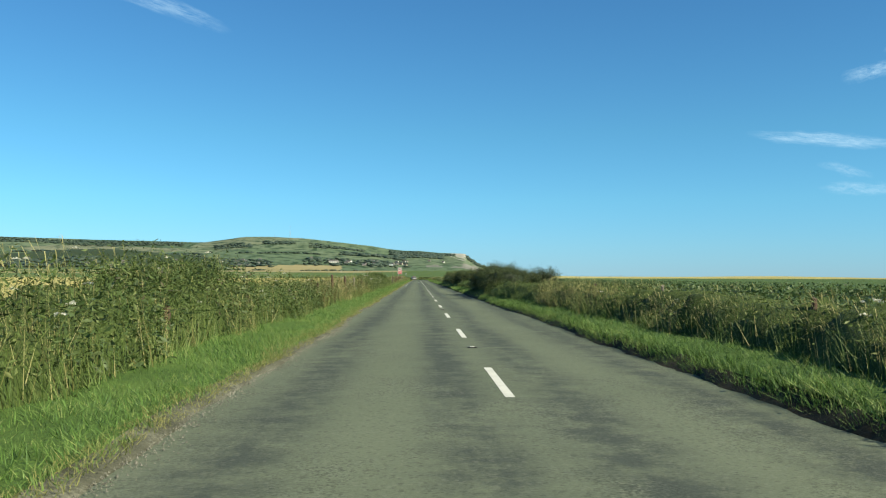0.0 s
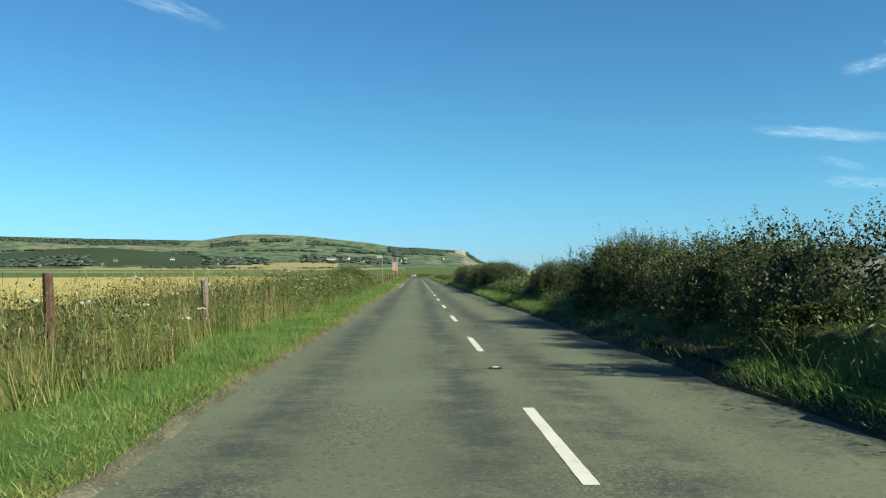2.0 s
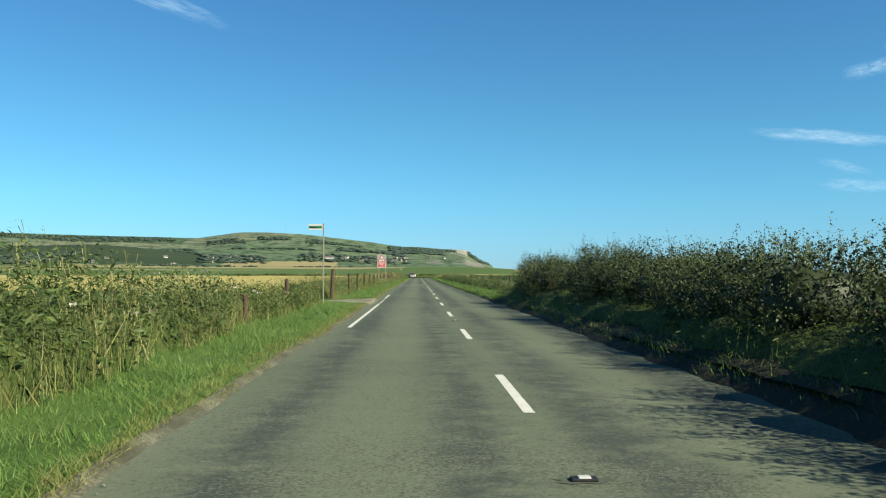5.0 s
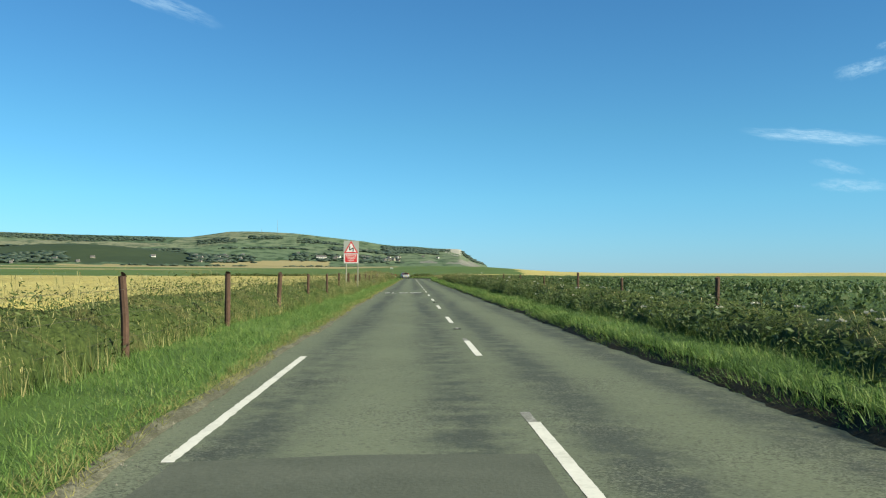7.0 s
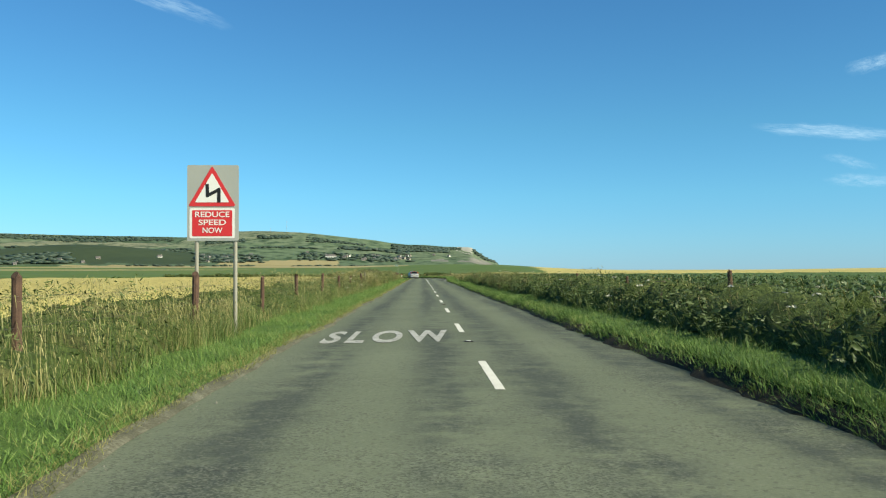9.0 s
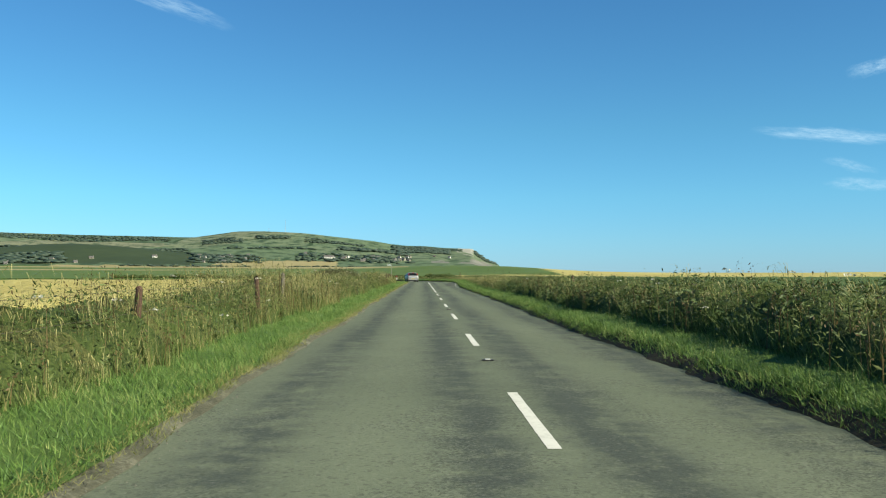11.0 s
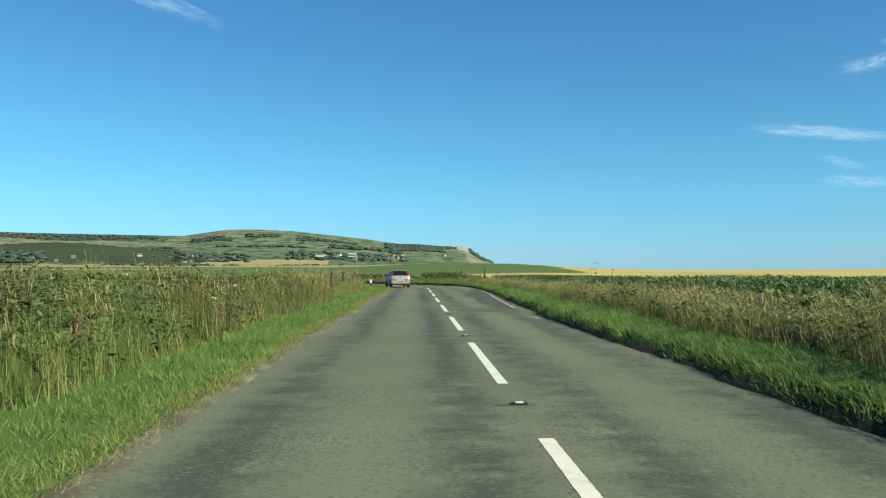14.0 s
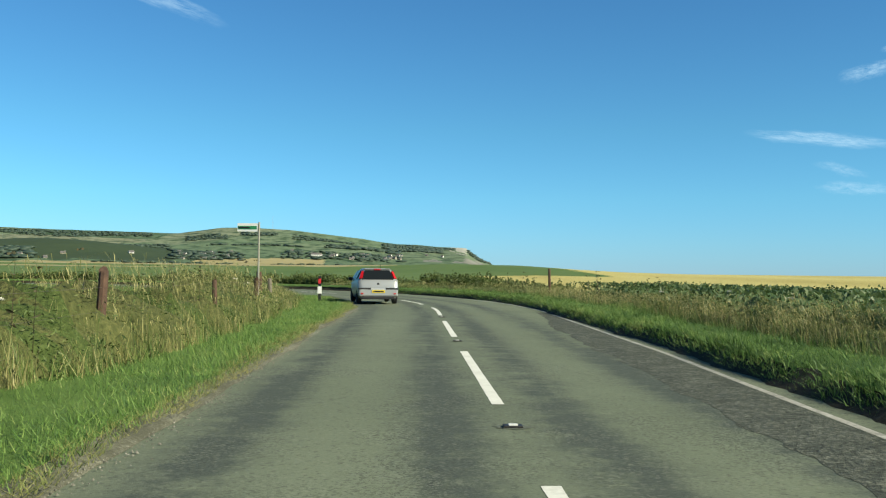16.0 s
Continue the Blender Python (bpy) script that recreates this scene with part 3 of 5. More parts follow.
def by_the_edge(n):
    s = np.concatenate([rng.uniform(-8, 16, n // 3), rng.uniform(285, 338, n // 3), rng.uniform(-8, 338, n - 2 * (n // 3))])
    o = left_edge(s) + rng.normal(-0.02, 0.11, n)
    return at(s, o, -0.010 * np.abs(o) + 0.014 + np.maximum(left_edge(s) - o, 0) * 0.08)


def on_the_track(n):
    o, f = rng.uniform(2.95, 17, n) ** 1.0, rng.random(n)
    return np.stack([-o, track_near(o) * (1 - f) + track_far(o) * f, 0.058 + 0.015 * np.sin(o * 2 + f * 9) + 0.012 * np.sin(o * 5 - f * 17)], -1)


M_CHIPS = leafy("pale_chippings", [(0.055, 0.055, 0.043), (0.105, 0.102, 0.080), (0.170, 0.164, 0.130), (0.260, 0.250, 0.205)], rough=0.9, through_light=0.0, patch=0.7)
cv_, ct_ = chippings(24000, by_the_edge)
tagged(raw_object("edge_chippings", cv_, ct_, [M_CHIPS]), "loose pale stone chippings along the edge of the lane", "gravel", kind="stuff")
cv_, ct_ = chippings(9000, on_the_track)
tagged(raw_object("track_stones", cv_, ct_, [M_CHIPS]), "loose stones on the farm track", "gravel", kind="stuff")

# ---- painted lines and road studs ----
def ribbon(name, s0, s1, off, width, mat, label, z=0.003, worn=0.0):
    n = max(2, int((s1 - s0) / 0.08) + 1)
    s = np.linspace(s0, s1, n)
    r = random.Random(int(s0 * 10) + int(off * 7))
    o0 = np.array([off - width / 2 + r.uniform(-worn, worn) for _ in s])
    o1 = np.array([off + width / 2 + r.uniform(-worn, worn) for _ in s])
    mid = (o0 + o1) / 2
    ob = strip_sheet(name, s, [o0, mid, o1], [crown(o) + z for o in (o0, mid, o1)], [mat], uv=False)
    return tagged(ob, label, "road marking", "centre line" if abs(off) < 1 else "edge line", kind="structure")


for k in range(-7, 62):
    if k < 30:
        ribbon("centre_dash", 9 * k, 9 * k + 3, 0.0, 0.105, M_WHITE_LINE, "worn white dash on the centre line", worn=0.0025)
        if k in (5, 6, 7, 15, 16, 18, 26, 27, 28):
            ribbon("old_centre_dash", 9 * k + 3.0, 9 * k + 3.55, -0.012, 0.09, M_OLD_LINE, "flaking old white paint beyond a dash", z=0.0025, worn=0.004)
    else:
        ribbon("centre_dash", 9 * k - 0.15, 9 * k + 5.6, 0.0, 0.12, M_WHITE_LINE, "long white warning dash on the centre line", worn=0.0025)
ribbon("edge_line", 112, 128.2, -2.62, 0.10, M_WHITE_LINE, "solid white edge line beside the farm track", worn=0.008)
ribbon("edge_line", 136.6, 144.2, -2.68, 0.10, M_WHITE_LINE, "solid white edge line beside the farm track", worn=0.008)
for a in (129.2, 131.15, 133.2, 134.7):
    ribbon("edge_dash", a, a + 0.95, -2.62, 0.10, M_WHITE_LINE, "short white dash across the track mouth", worn=0.008)
for a, b in ((126.3, 127.5), (128.4, 129.0), (129.5, 129.9), (131.3, 131.8), (133.2, 133.6)):
    ribbon("old_edge_dash", a, b, -2.88, 0.08, M_OLD_LINE, "flaking old white paint at the track mouth", z=0.012, worn=0.02)
bs = np.arange(300, 425, 0.5)
bo = np.interp(bs, [300, 313, 321, 333, 345, 360, 430], [2.50, 2.95, 3.36, 3.62, 3.95, 4.15, 4.15])
bend_line = strip_sheet("edge_line", bs, [bo - 0.045 + 0.012 * jit(bs * 3, 1), bo, bo + 0.045 + 0.012 * jit(bs * 3, 4)], [crown(bo) + 0.004] * 3, [M_DIRTY_LINE], uv=False)
tagged(bend_line, "white edge line round the outside of the bend", "road marking", "edge line", "structure")
ribbon("edge_dash", 292.6, 294.2, 2.38, 0.14, M_OLD_LINE, "scrap of old white edge paint", worn=0.03)

# ---- growth along the lane ----
def blades(pos, h, w, lean, segs=2, curl=1.0):
    """Tapering blades: pos (n, 3), heights, widths, lean (n, 2) in metres at the tip."""
    n = len(pos)
    a = rng.uniform(0, 2 * np.pi, n)
    side = np.stack([np.cos(a), np.sin(a), np.zeros(n)], -1)
    v = np.empty((n, 2 * segs + 1, 3), np.float32)
    for k in range(segs):
        f = k / segs
        c = pos.copy()
        c[:, :2] += lean * (f ** (1 + curl))[..., None] if np.ndim(f) else lean * f ** (1 + curl)
        c[:, 2] += h * f
        ww = (w * (1 - 0.35 * f) / 2)[:, None]
        v[:, 2 * k], v[:, 2 * k + 1] = c - side * ww, c + side * ww
    tip = pos.copy()
    tip[:, :2] += lean
    tip[:, 2] += h * (1 - 0.25 * np.minimum(1, np.hypot(lean[:, 0], lean[:, 1]) / np.maximum(h, 0.05)))
    v[:, -1] = tip
    b = (np.arange(n) * (2 * segs + 1))[:, None]
    tr = []
    for k in range(segs - 1):
        tr += [[2 * k, 2 * k + 1, 2 * k + 3], [2 * k, 2 * k + 3, 2 * k + 2]]
    tr.append([2 * segs - 2, 2 * segs - 1, 2 * segs])
    t = (b[:, None] + np.array(tr)[None]).reshape(-1, 3)
    return v.reshape(-1, 3), t


def leaves(pos, size, flat=0.5, slim=0.5):
    """Four-cornered leaves, folded a little along the middle."""
    n = len(pos)
    d = rng.normal(size=(n, 3))
    d[:, 2] *= flat
    d /= np.linalg.norm(d, axis=1)[:, None]
    e = np.cross(d, rng.normal(size=(n, 3)))
    e /= np.linalg.norm(e, axis=1)[:, None]
    u = np.cross(d, e)
    s = size[:, None]
    v = np.stack([pos - d * s * 0.5, pos + e * s * slim * 0.5 + u * s * 0.08, pos + d * s * 0.5, pos - e * s * slim * 0.5 + u * s * 0.08], 1)
    b = (np.arange(n) * 4)[:, None, None]
    t = (b + np.array([[0, 1, 2], [0, 2, 3]])[None]).reshape(-1, 3)
    return v.reshape(-1, 3), t


def slips(pos, size, slim=0.6):
    """Small pointed leaves, one triangle each."""
    n = len(pos)
    d = rng.normal(size=(n, 3))
    d /= np.linalg.norm(d, axis=1)[:, None]
    e = np.cross(d, rng.normal(size=(n, 3)))
    e /= np.linalg.norm(e, axis=1)[:, None]
    s = size[:, None]
    v = np.stack([pos + d * s * 0.6, pos - d * s * 0.4 + e * s * slim * 0.5, pos - d * s * 0.4 - e * s * slim * 0.5], 1)
    return v.reshape(-1, 3), np.arange(3 * n).reshape(-1, 3)


def join(*sets):
    vs, ts, k = [], [], 0
    for v, t in sets:
        vs.append(v)
        ts.append(t + k)
        k += len(v)
    return np.concatenate(vs), np.concatenate(ts)


def stuff(name, sets, mat, label, category):
    v, t = join(*sets)
    return tagged(raw_object(name, v, t, [mat]), label, category, kind="stuff")


def scatter(n, s0, s1, o0, o1):
    """Random places beside the lane, as s, off; o0 and o1 may follow s."""
    s = rng.uniform(s0, s1, n)
    f = rng.random(n)
    a = o0(s) if callable(o0) else o0
    b = o1(s) if callable(o1) else o1
    return s, a + (b - a) * f


def planted(s, o, z=0.05):
    p = at(s, o, z)
    return p


def plumes(pos, h, w, heading, bow):
    """Seeding grass: a stalk that bows over under a feathery head. heading (n, 2) is a unit vector, bow the reach."""
    n = len(pos)
    a = np.arctan2(heading[:, 1], heading[:, 0]) + np.pi / 2 + rng.normal(0, 0.5, n)
    side = np.stack([np.cos(a), np.sin(a), np.zeros(n)], -1)
    v = np.empty((n, 6, 3), np.float32)
    v[:, 0], v[:, 1] = pos - side * 0.003, pos + side * 0.003
    neck, mid, tip = pos.copy(), pos.copy(), pos.copy()
    for q, f, u in ((neck, 0.30, 0.78), (mid, 0.52, 0.93)):
        q[:, :2] += heading * (bow * f)[:, None]
        q[:, 2] += h * u
    tip[:, :2] += heading * bow[:, None]
    tip[:, 2] += h * (1.0 - 0.30 * np.minimum(1, bow / np.maximum(h, 0.05)))
    v[:, 2], v[:, 3], v[:, 4], v[:, 5] = neck, mid - side * (w / 2)[:, None], mid + side * (w / 2)[:, None], tip
    t = ((np.arange(n) * 6)[:, None, None] + np.array([[0, 1, 2], [2, 4, 3], [3, 4, 5]])[None]).reshape(-1, 3)
    return v.reshape(-1, 3), t


# height of the rough growth along each side: (metres along, height)
LEFT_TALL = np.array([(-15, 1.15), (0, 1.25), (9, 1.6), (14, 1.45), (22, 1.1), (30, 1.05), (46, 1.08), (58, 1.2), (70, 1.22), (76, 1.12), (84, 1.25), (97, 1.4), (108, 1.15), (124, 0.8), (127, 0.35),
                      (131, 0.35), (133, 1.05), (147, 1.05), (160, 1.0), (190, 0.98), (215, 1.1), (232, 1.12), (236, 1.32), (247, 1.32), (252, 1.15), (262, 1.12), (284, 1.18), (300, 1.25), (333, 1.25), (338, 0.8), (352, 0.6), (420, 0.6)])
RIGHT_TALL = np.array([(-15, 0.80), (10, 0.85), (28, 0.90), (39, 0.9), (42, 0.5), (59, 0.5), (64, 0.85), (82, 0.80), (87, 0.55), (128, 0.6), (136, 0.60), (150, 0.62), (175, 0.80), (190, 0.90), (218, 0.92), (250, 0.92), (262, 0.86), (275, 0.80), (290, 0.70), (300, 0.60), (335, 0.52), (420, 0.5)])
tall_l = lambda s: np.interp(s, LEFT_TALL[:, 0], LEFT_TALL[:, 1])
tall_r = lambda s: np.interp(s, RIGHT_TALL[:, 0], RIGHT_TALL[:, 1])
VERGE_W_L = lambda s: np.interp(s, [-15, 20, 60, 100, 124, 138, 150, 172, 181, 192, 230, 300, 320, 331, 338, 345, 420], [1.75, 1.6, 1.65, 1.65, 2.0, 1.95, 1.9, 1.6, 1.5, 1.55, 1.6, 1.7, 1.65, 1.6, 2.2, 2.2, 1.6])
VERGE_W_R = lambda s: np.interp(s, [-15, 20, 38, 58, 63, 82, 86, 128, 140, 240, 300, 345, 420], [1.05, 1.1, 0.6, 0.6, 1.2, 1.2, 0.5, 0.55, 1.1, 1.15, 1.4, 1.2, 1.0])
tussock = lambda x, y: 0.5 + 0.5 * np.sin(x * 5.3 + 2.2 * np.sin(y * 2.9) + 1.3 * np.sin(x * 2.1 - y * 1.1)) * np.sin(y * 3.7 + 1.9 * np.sin(x * 3.3) + np.sin(y * 0.9))


# short green grass on the verges
def turf(n, s0, s1, o_near, o_far, width_scale, bias):
    s, o = scatter(n, s0, s1, o_near, o_far)
    p = planted(s, o, 0.04)
    d = np.abs(o - o_near(s))
    keep = ~in_track(p[:, 0], p[:, 1], -rng.uniform(0.0, 0.55, len(p))) & ~((o > 0) & under_hedge(s) & (rng.random(n) < 0.85))
    p, d, o, s = p[keep], d[keep], o[keep], s[keep]
    q = tussock(p[:, 0], p[:, 1])
    h = rng.uniform(0.07, 0.20, len(p)) * np.interp(d, [0, 0.3, 1.2, 2.2, 3], [0.6, 0.75, 0.95, 1.3, 2.1]) * (0.55 + 1.05 * q * q) * (1 + 0.35 * wave(s * 1.6 + o * 1.3, 6))
    h *= np.where(in_track(p[:, 0], p[:, 1], 1.0), 0.85, 1.0) * np.where(in_track(p[:, 0], p[:, 1], 0.3), 0.6, 1.0)
    lean = (rng.normal(0, 0.6, (len(p), 2)) + np.array(bias) * 8) * h[:, None]
    return p, h, rng.uniform(0.0055, 0.0115, len(p)) * width_scale, lean, o, s


t1 = turf(340000, -8, 352, lambda s: left_edge(s) - 0.06, lambda s: left_edge(s) - VERGE_W_L(s) - 0.5, 1.0, (-0.03, 0.02))
g1 = blades(*t1[:4], 1)
pr = turf(170000, -8, 366, lambda s: right_edge(s) + 0.05, lambda s: right_edge(s) + VERGE_W_R(s) + 0.45, 1.0, (-0.02, 0.01))
pr[0][:, 2] = bank_z(pr[4] - right_edge(pr[5]), pr[5]) - 0.015
lush = 1.05 + 0.30 * smooth(pr[5], 250, 290)
g2 = blades(pr[0], pr[1] * lush, pr[2], pr[3] * lush[:, None], 1)
ph = turf(80000, -8, 366, lambda s: right_edge(s) - 0.04, lambda s: right_edge(s) + 0.40, 1.1, (-0.06, 0.0))
ph[0][:, 2] = bank_z(ph[4] - right_edge(ph[5]), ph[5]) - 0.01
g3 = blades(*ph[:4], 1)
po = turf(34000, -8, 366, lambda s: right_edge(s) + 0.03, lambda s: right_edge(s) + 0.36, 1.0, (0.0, 0.0))       # long blades that hang over the bank's foot
po[0][:, 2] = bank_z(po[4] - right_edge(po[5]), po[5]) - 0.02
oh = rng.uniform(0.10, 0.23, len(po[0]))
g4 = blades(po[0], oh, po[2], np.stack([-oh * rng.uniform(-0.3, 1.2, len(oh)), oh * rng.normal(0.0, 0.8, len(oh))], -1), 2)
stuff("verge_grass", [g1, g2, g3, g4], M_GRASS, "short soft green grass in tussocks on the verges", "grass")
pd = turf(105000, -8, 352, lambda s: left_edge(s) + 0.05 + 0.09 * wave(s * 3, 2), lambda s: left_edge(s) - 0.36 - 0.20 * wave(s * 1.3, 4), 1.0, (0.02, 0.02))
stuff("edge_grass", [blades(pd[0], pd[1] * 0.75, pd[2] * 0.8, pd[3], 1)], M_EDGE_GRASS, "dry yellow grass fringe along the asphalt", "grass")


def rough_growth(side, n, width, s0, s1, per=1, spread=0.14, front=1.5):
    """Tall mixed growth behind the verge, in plants of per points each: places, heights, s, depth, plant's own number."""
    m = max(1, n // per)
    s = rng.uniform(s0, s1, m)
    depth = rng.random(m) ** front * width
    if side < 0:
        near = left_edge(s) - VERGE_W_L(s) - 0.30 * wave(s, 5) - 0.12 * wave(s * 3.1, 2)
        tall = tall_l
        steep = 1 - smooth(s, 118, 128) + smooth(s, 226, 236) - smooth(s, 299, 307)          # a close front where the growth hides the fence
        shape = np.interp(depth, [0, 0.35, 0.9, width], [0.34, 0.72, 1.0, 0.95]) * (1 - steep) + np.interp(depth, [0, 0.2, 0.6, width], [0.52, 0.88, 1.0, 0.95]) * steep
    else:
        near = right_edge(s) + VERGE_W_R(s) + 0.25 * wave(s, 6) + 0.12 * wave(s * 3.1, 3)
        tall = tall_r
        shape = np.interp(depth, [0, 0.15, 0.4, width], [0.60, 0.95, 1.0, 0.95])
    h = tall(s) * shape * rng.uniform(0.78, 1.12, m) * (1 + 0.17 * wave(s * 0.8, 8 + side) + 0.20 * wave(s * 2.9 + 2 * depth, 3))
    own = rng.random(m)
    s, depth, h, near, own = [np.repeat(a, per) for a in (s, depth, h, near, own)]
    k = len(s)
    if per > 1:
        s, depth = s + rng.normal(0, spread, k), np.maximum(depth + rng.normal(0, spread, k), -0.1)
    o = near + side * depth
    p = planted(s, o, 0.04)
    if side > 0:
        p[:, 2] = bank_z(o - right_edge(s), s) - 0.02
    ok = ~in_track(p[:, 0], p[:, 1], 0.3)
    if side > 0:
        ok &= ~(under_hedge(s) & (rng.random(len(s)) < 0.75))
    return p[ok], h[ok], s[ok], depth[ok], own[ok]


# how much of the rough growth is seeding grass, along each side
grassy_l = lambda s: np.interp(s, [-8, 20, 30, 55, 62, 110, 128, 140, 205, 232, 236, 248, 256, 262, 291, 297, 372], [0.12, 0.16, 0.46, 0.46, 0.20, 0.24, 0.36, 0.34, 0.36, 0.40, 0.75, 0.75, 0.46, 0.44, 0.24, 0.50, 0.55])
grassy_r = lambda s: np.interp(s, [-8, 12, 15, 23.5, 25, 60, 130, 140, 205, 216, 262, 272, 372], [0.30, 0.30, 0.75, 0.75, 0.05, 0.05, 0.08, 0.12, 0.2, 0.52, 0.52, 0.80, 0.85])


# the close mass under the rough growth; dry stretches darkened for shaded gaps
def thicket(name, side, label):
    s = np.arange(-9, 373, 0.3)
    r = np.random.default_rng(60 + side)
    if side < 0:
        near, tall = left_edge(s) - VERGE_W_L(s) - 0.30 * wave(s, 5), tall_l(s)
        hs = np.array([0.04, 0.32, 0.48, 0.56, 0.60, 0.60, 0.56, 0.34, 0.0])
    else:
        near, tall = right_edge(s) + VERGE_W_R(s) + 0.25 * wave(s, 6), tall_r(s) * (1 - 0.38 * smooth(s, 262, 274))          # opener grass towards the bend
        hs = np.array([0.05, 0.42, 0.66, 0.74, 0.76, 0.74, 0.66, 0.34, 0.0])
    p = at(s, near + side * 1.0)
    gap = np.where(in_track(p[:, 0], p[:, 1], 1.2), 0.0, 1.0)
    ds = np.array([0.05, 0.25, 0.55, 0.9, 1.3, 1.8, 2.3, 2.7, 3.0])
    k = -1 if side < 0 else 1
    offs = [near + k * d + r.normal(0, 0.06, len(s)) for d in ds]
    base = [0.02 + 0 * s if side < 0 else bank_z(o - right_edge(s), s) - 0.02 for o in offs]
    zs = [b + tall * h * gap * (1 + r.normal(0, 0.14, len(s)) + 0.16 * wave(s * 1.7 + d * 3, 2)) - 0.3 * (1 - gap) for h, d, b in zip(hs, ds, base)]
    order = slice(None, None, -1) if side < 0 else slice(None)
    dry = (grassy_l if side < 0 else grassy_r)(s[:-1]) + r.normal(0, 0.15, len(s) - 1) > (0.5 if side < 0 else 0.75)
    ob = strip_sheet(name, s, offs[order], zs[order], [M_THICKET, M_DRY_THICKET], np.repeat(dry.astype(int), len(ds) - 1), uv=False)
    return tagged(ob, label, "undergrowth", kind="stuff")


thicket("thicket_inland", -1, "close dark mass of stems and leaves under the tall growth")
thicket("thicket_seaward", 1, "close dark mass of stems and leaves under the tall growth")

# seeding grasses, bowing to the inland side
straws, greens = [], []
for side, n, grassy in ((-1, 96000, grassy_l), (1, 76000, grassy_r)):
    p, h, s, d, own = rough_growth(side, n, 2.9, -8, 372, 12, 0.16)
    k = (own < grassy(s) * 1.15) & ((side < 0) | (d > 0.22) | (s > 268) | (s < 25))
    p, h, own = p[k], h[k] * rng.uniform(0.8, 1.15, k.sum()), own[k]
    ang = np.pi - 0.5 + rng.normal(0, 0.75, len(p))
    head = np.stack([np.cos(ang), np.sin(ang)], -1)
    straws.append(plumes(p, h, rng.uniform(0.007, 0.014, len(p)), head, h * rng.uniform(0.08, 0.55, len(p))))
    p, h, s, d, own = rough_growth(side, 110000 if side < 0 else 34000, 2.4, -8, 372, 10, 0.15, 1.8)      # standing dry leaves and stems
    k = (own < grassy(s) * 0.95 + 0.06) & ((side < 0) | (d > 0.22) | (s > 268) | (s < 25))
    p, h = p[k], h[k] * rng.uniform(0.55, 1.08, k.sum())
    straws.append(blades(p, h, rng.uniform(0.008, 0.018, len(p)), rng.normal(0, 0.26, (len(p), 2)) * h[:, None] + np.array([-0.14, 0.04]) * h[:, None], 1))
    p, h, s, d, own = rough_growth(side, 110000 if side < 0 else 60000, 2.4, -8, 372, 14, 0.14, 1.8)
    h = h * rng.uniform(0.45, 0.98, len(h))
    greens.append(blades(p, h, rng.uniform(0.008, 0.015, len(p)), rng.normal(0, 0.28, (len(p), 2)) * h[:, None] + np.array([-0.15, 0.05]) * h[:, None], 1))
for n_, s0_, s1_, o0_, o1_, h_ in ((1500, 184.0, 187.7, -6.4, -4.25, 0.70), (700, 188.1, 190.5, -6.4, -4.4, 0.7)):          # long grass left standing round the warning sign
    s, o = scatter(n_, s0_, s1_, o0_, o1_)
    p, h = planted(s, o, 0.04), h_ * rng.uniform(0.55, 1.1, n_)
    ang = np.pi - 0.5 + rng.normal(0, 0.9, n_)
    straws.append(plumes(p, h, rng.uniform(0.008, 0.014, n_), np.stack([np.cos(ang), np.sin(ang)], -1), h * rng.uniform(0.1, 0.5, n_)))
    s, o = scatter(2 * n_, s0_, s1_, o0_, o1_)
    h = h_ * rng.uniform(0.4, 0.9, 2 * n_)
    greens.append(blades(planted(s, o, 0.04), h, rng.uniform(0.007, 0.013, 2 * n_), rng.normal(0, 0.25, (2 * n_, 2)) * h[:, None], 1))
p, h, s, d, own = rough_growth(1, 16000, 1.6, 264, 345, 14, 0.16, 1.3)          # loose bowing grass before the bend
h = h * rng.uniform(0.6, 1.05, len(h))
ang = np.pi - 0.5 + rng.normal(0, 0.9, len(p))
straws.append(plumes(p, h, rng.uniform(0.008, 0.014, len(p)), np.stack([np.cos(ang), np.sin(ang)], -1), h * rng.uniform(0.25, 0.75, len(p))))
stuff("tall_grass", straws, M_DRY, "tall seeding grasses, pale straw and green, bowing behind the verge", "grass")
stuff("long_green_grass", greens, M_LONG_GREEN, "long green grass leaves among the herbs", "grass")

# leafy herbs: nettles, hogweed and the like
sets = []
for side, n, grassy in ((-1, 140000, grassy_l), (1, 130000, grassy_r)):
    p, h, s, d, own = rough_growth(side, n, 2.8, -8, 372, 18, 0.17)
    k = own < 1.0 - 0.45 * grassy(s)
    p, h, s, d, own = p[k], h[k], s[k], d[k], own[k]
    low = np.interp(d, [0, 0.5, 0.9], [0.0, 0.30, 0.45])
    up = (low + (1 - low) * rng.random(len(p)) ** 0.8) * (1 - 0.12 * grassy(s))
    p[:, 2] += h * up
    sets.append(leaves(p, rng.uniform(0.045, 0.110, len(p)) * (0.75 + 0.5 * own), 0.8, 0.27))
for n, a, b in ((36000, 56, 126), (13000, -6, 28), (9000, 250, 300)):          # leafier stretches on the inland side
    p, h, s, d, own = rough_growth(-1, n, 1.5, a, b, 24, 0.15, 1.2)
    p[:, 2] += h * rng.uniform(0.15, 1.0, len(p)) ** 0.8
    sets.append(leaves(p, rng.uniform(0.05, 0.12, len(p)) * (0.75 + 0.5 * own), 0.8, 0.3))
p, h, s, d, own = rough_growth(1, 30000, 1.4, 200, 300, 22, 0.16, 1.2)
p[:, 2] += h * rng.uniform(0.12, 1.0, len(p))
sets.append(leaves(p, rng.uniform(0.045, 0.10, len(p)) * (0.75 + 0.5 * own), 0.8, 0.3))
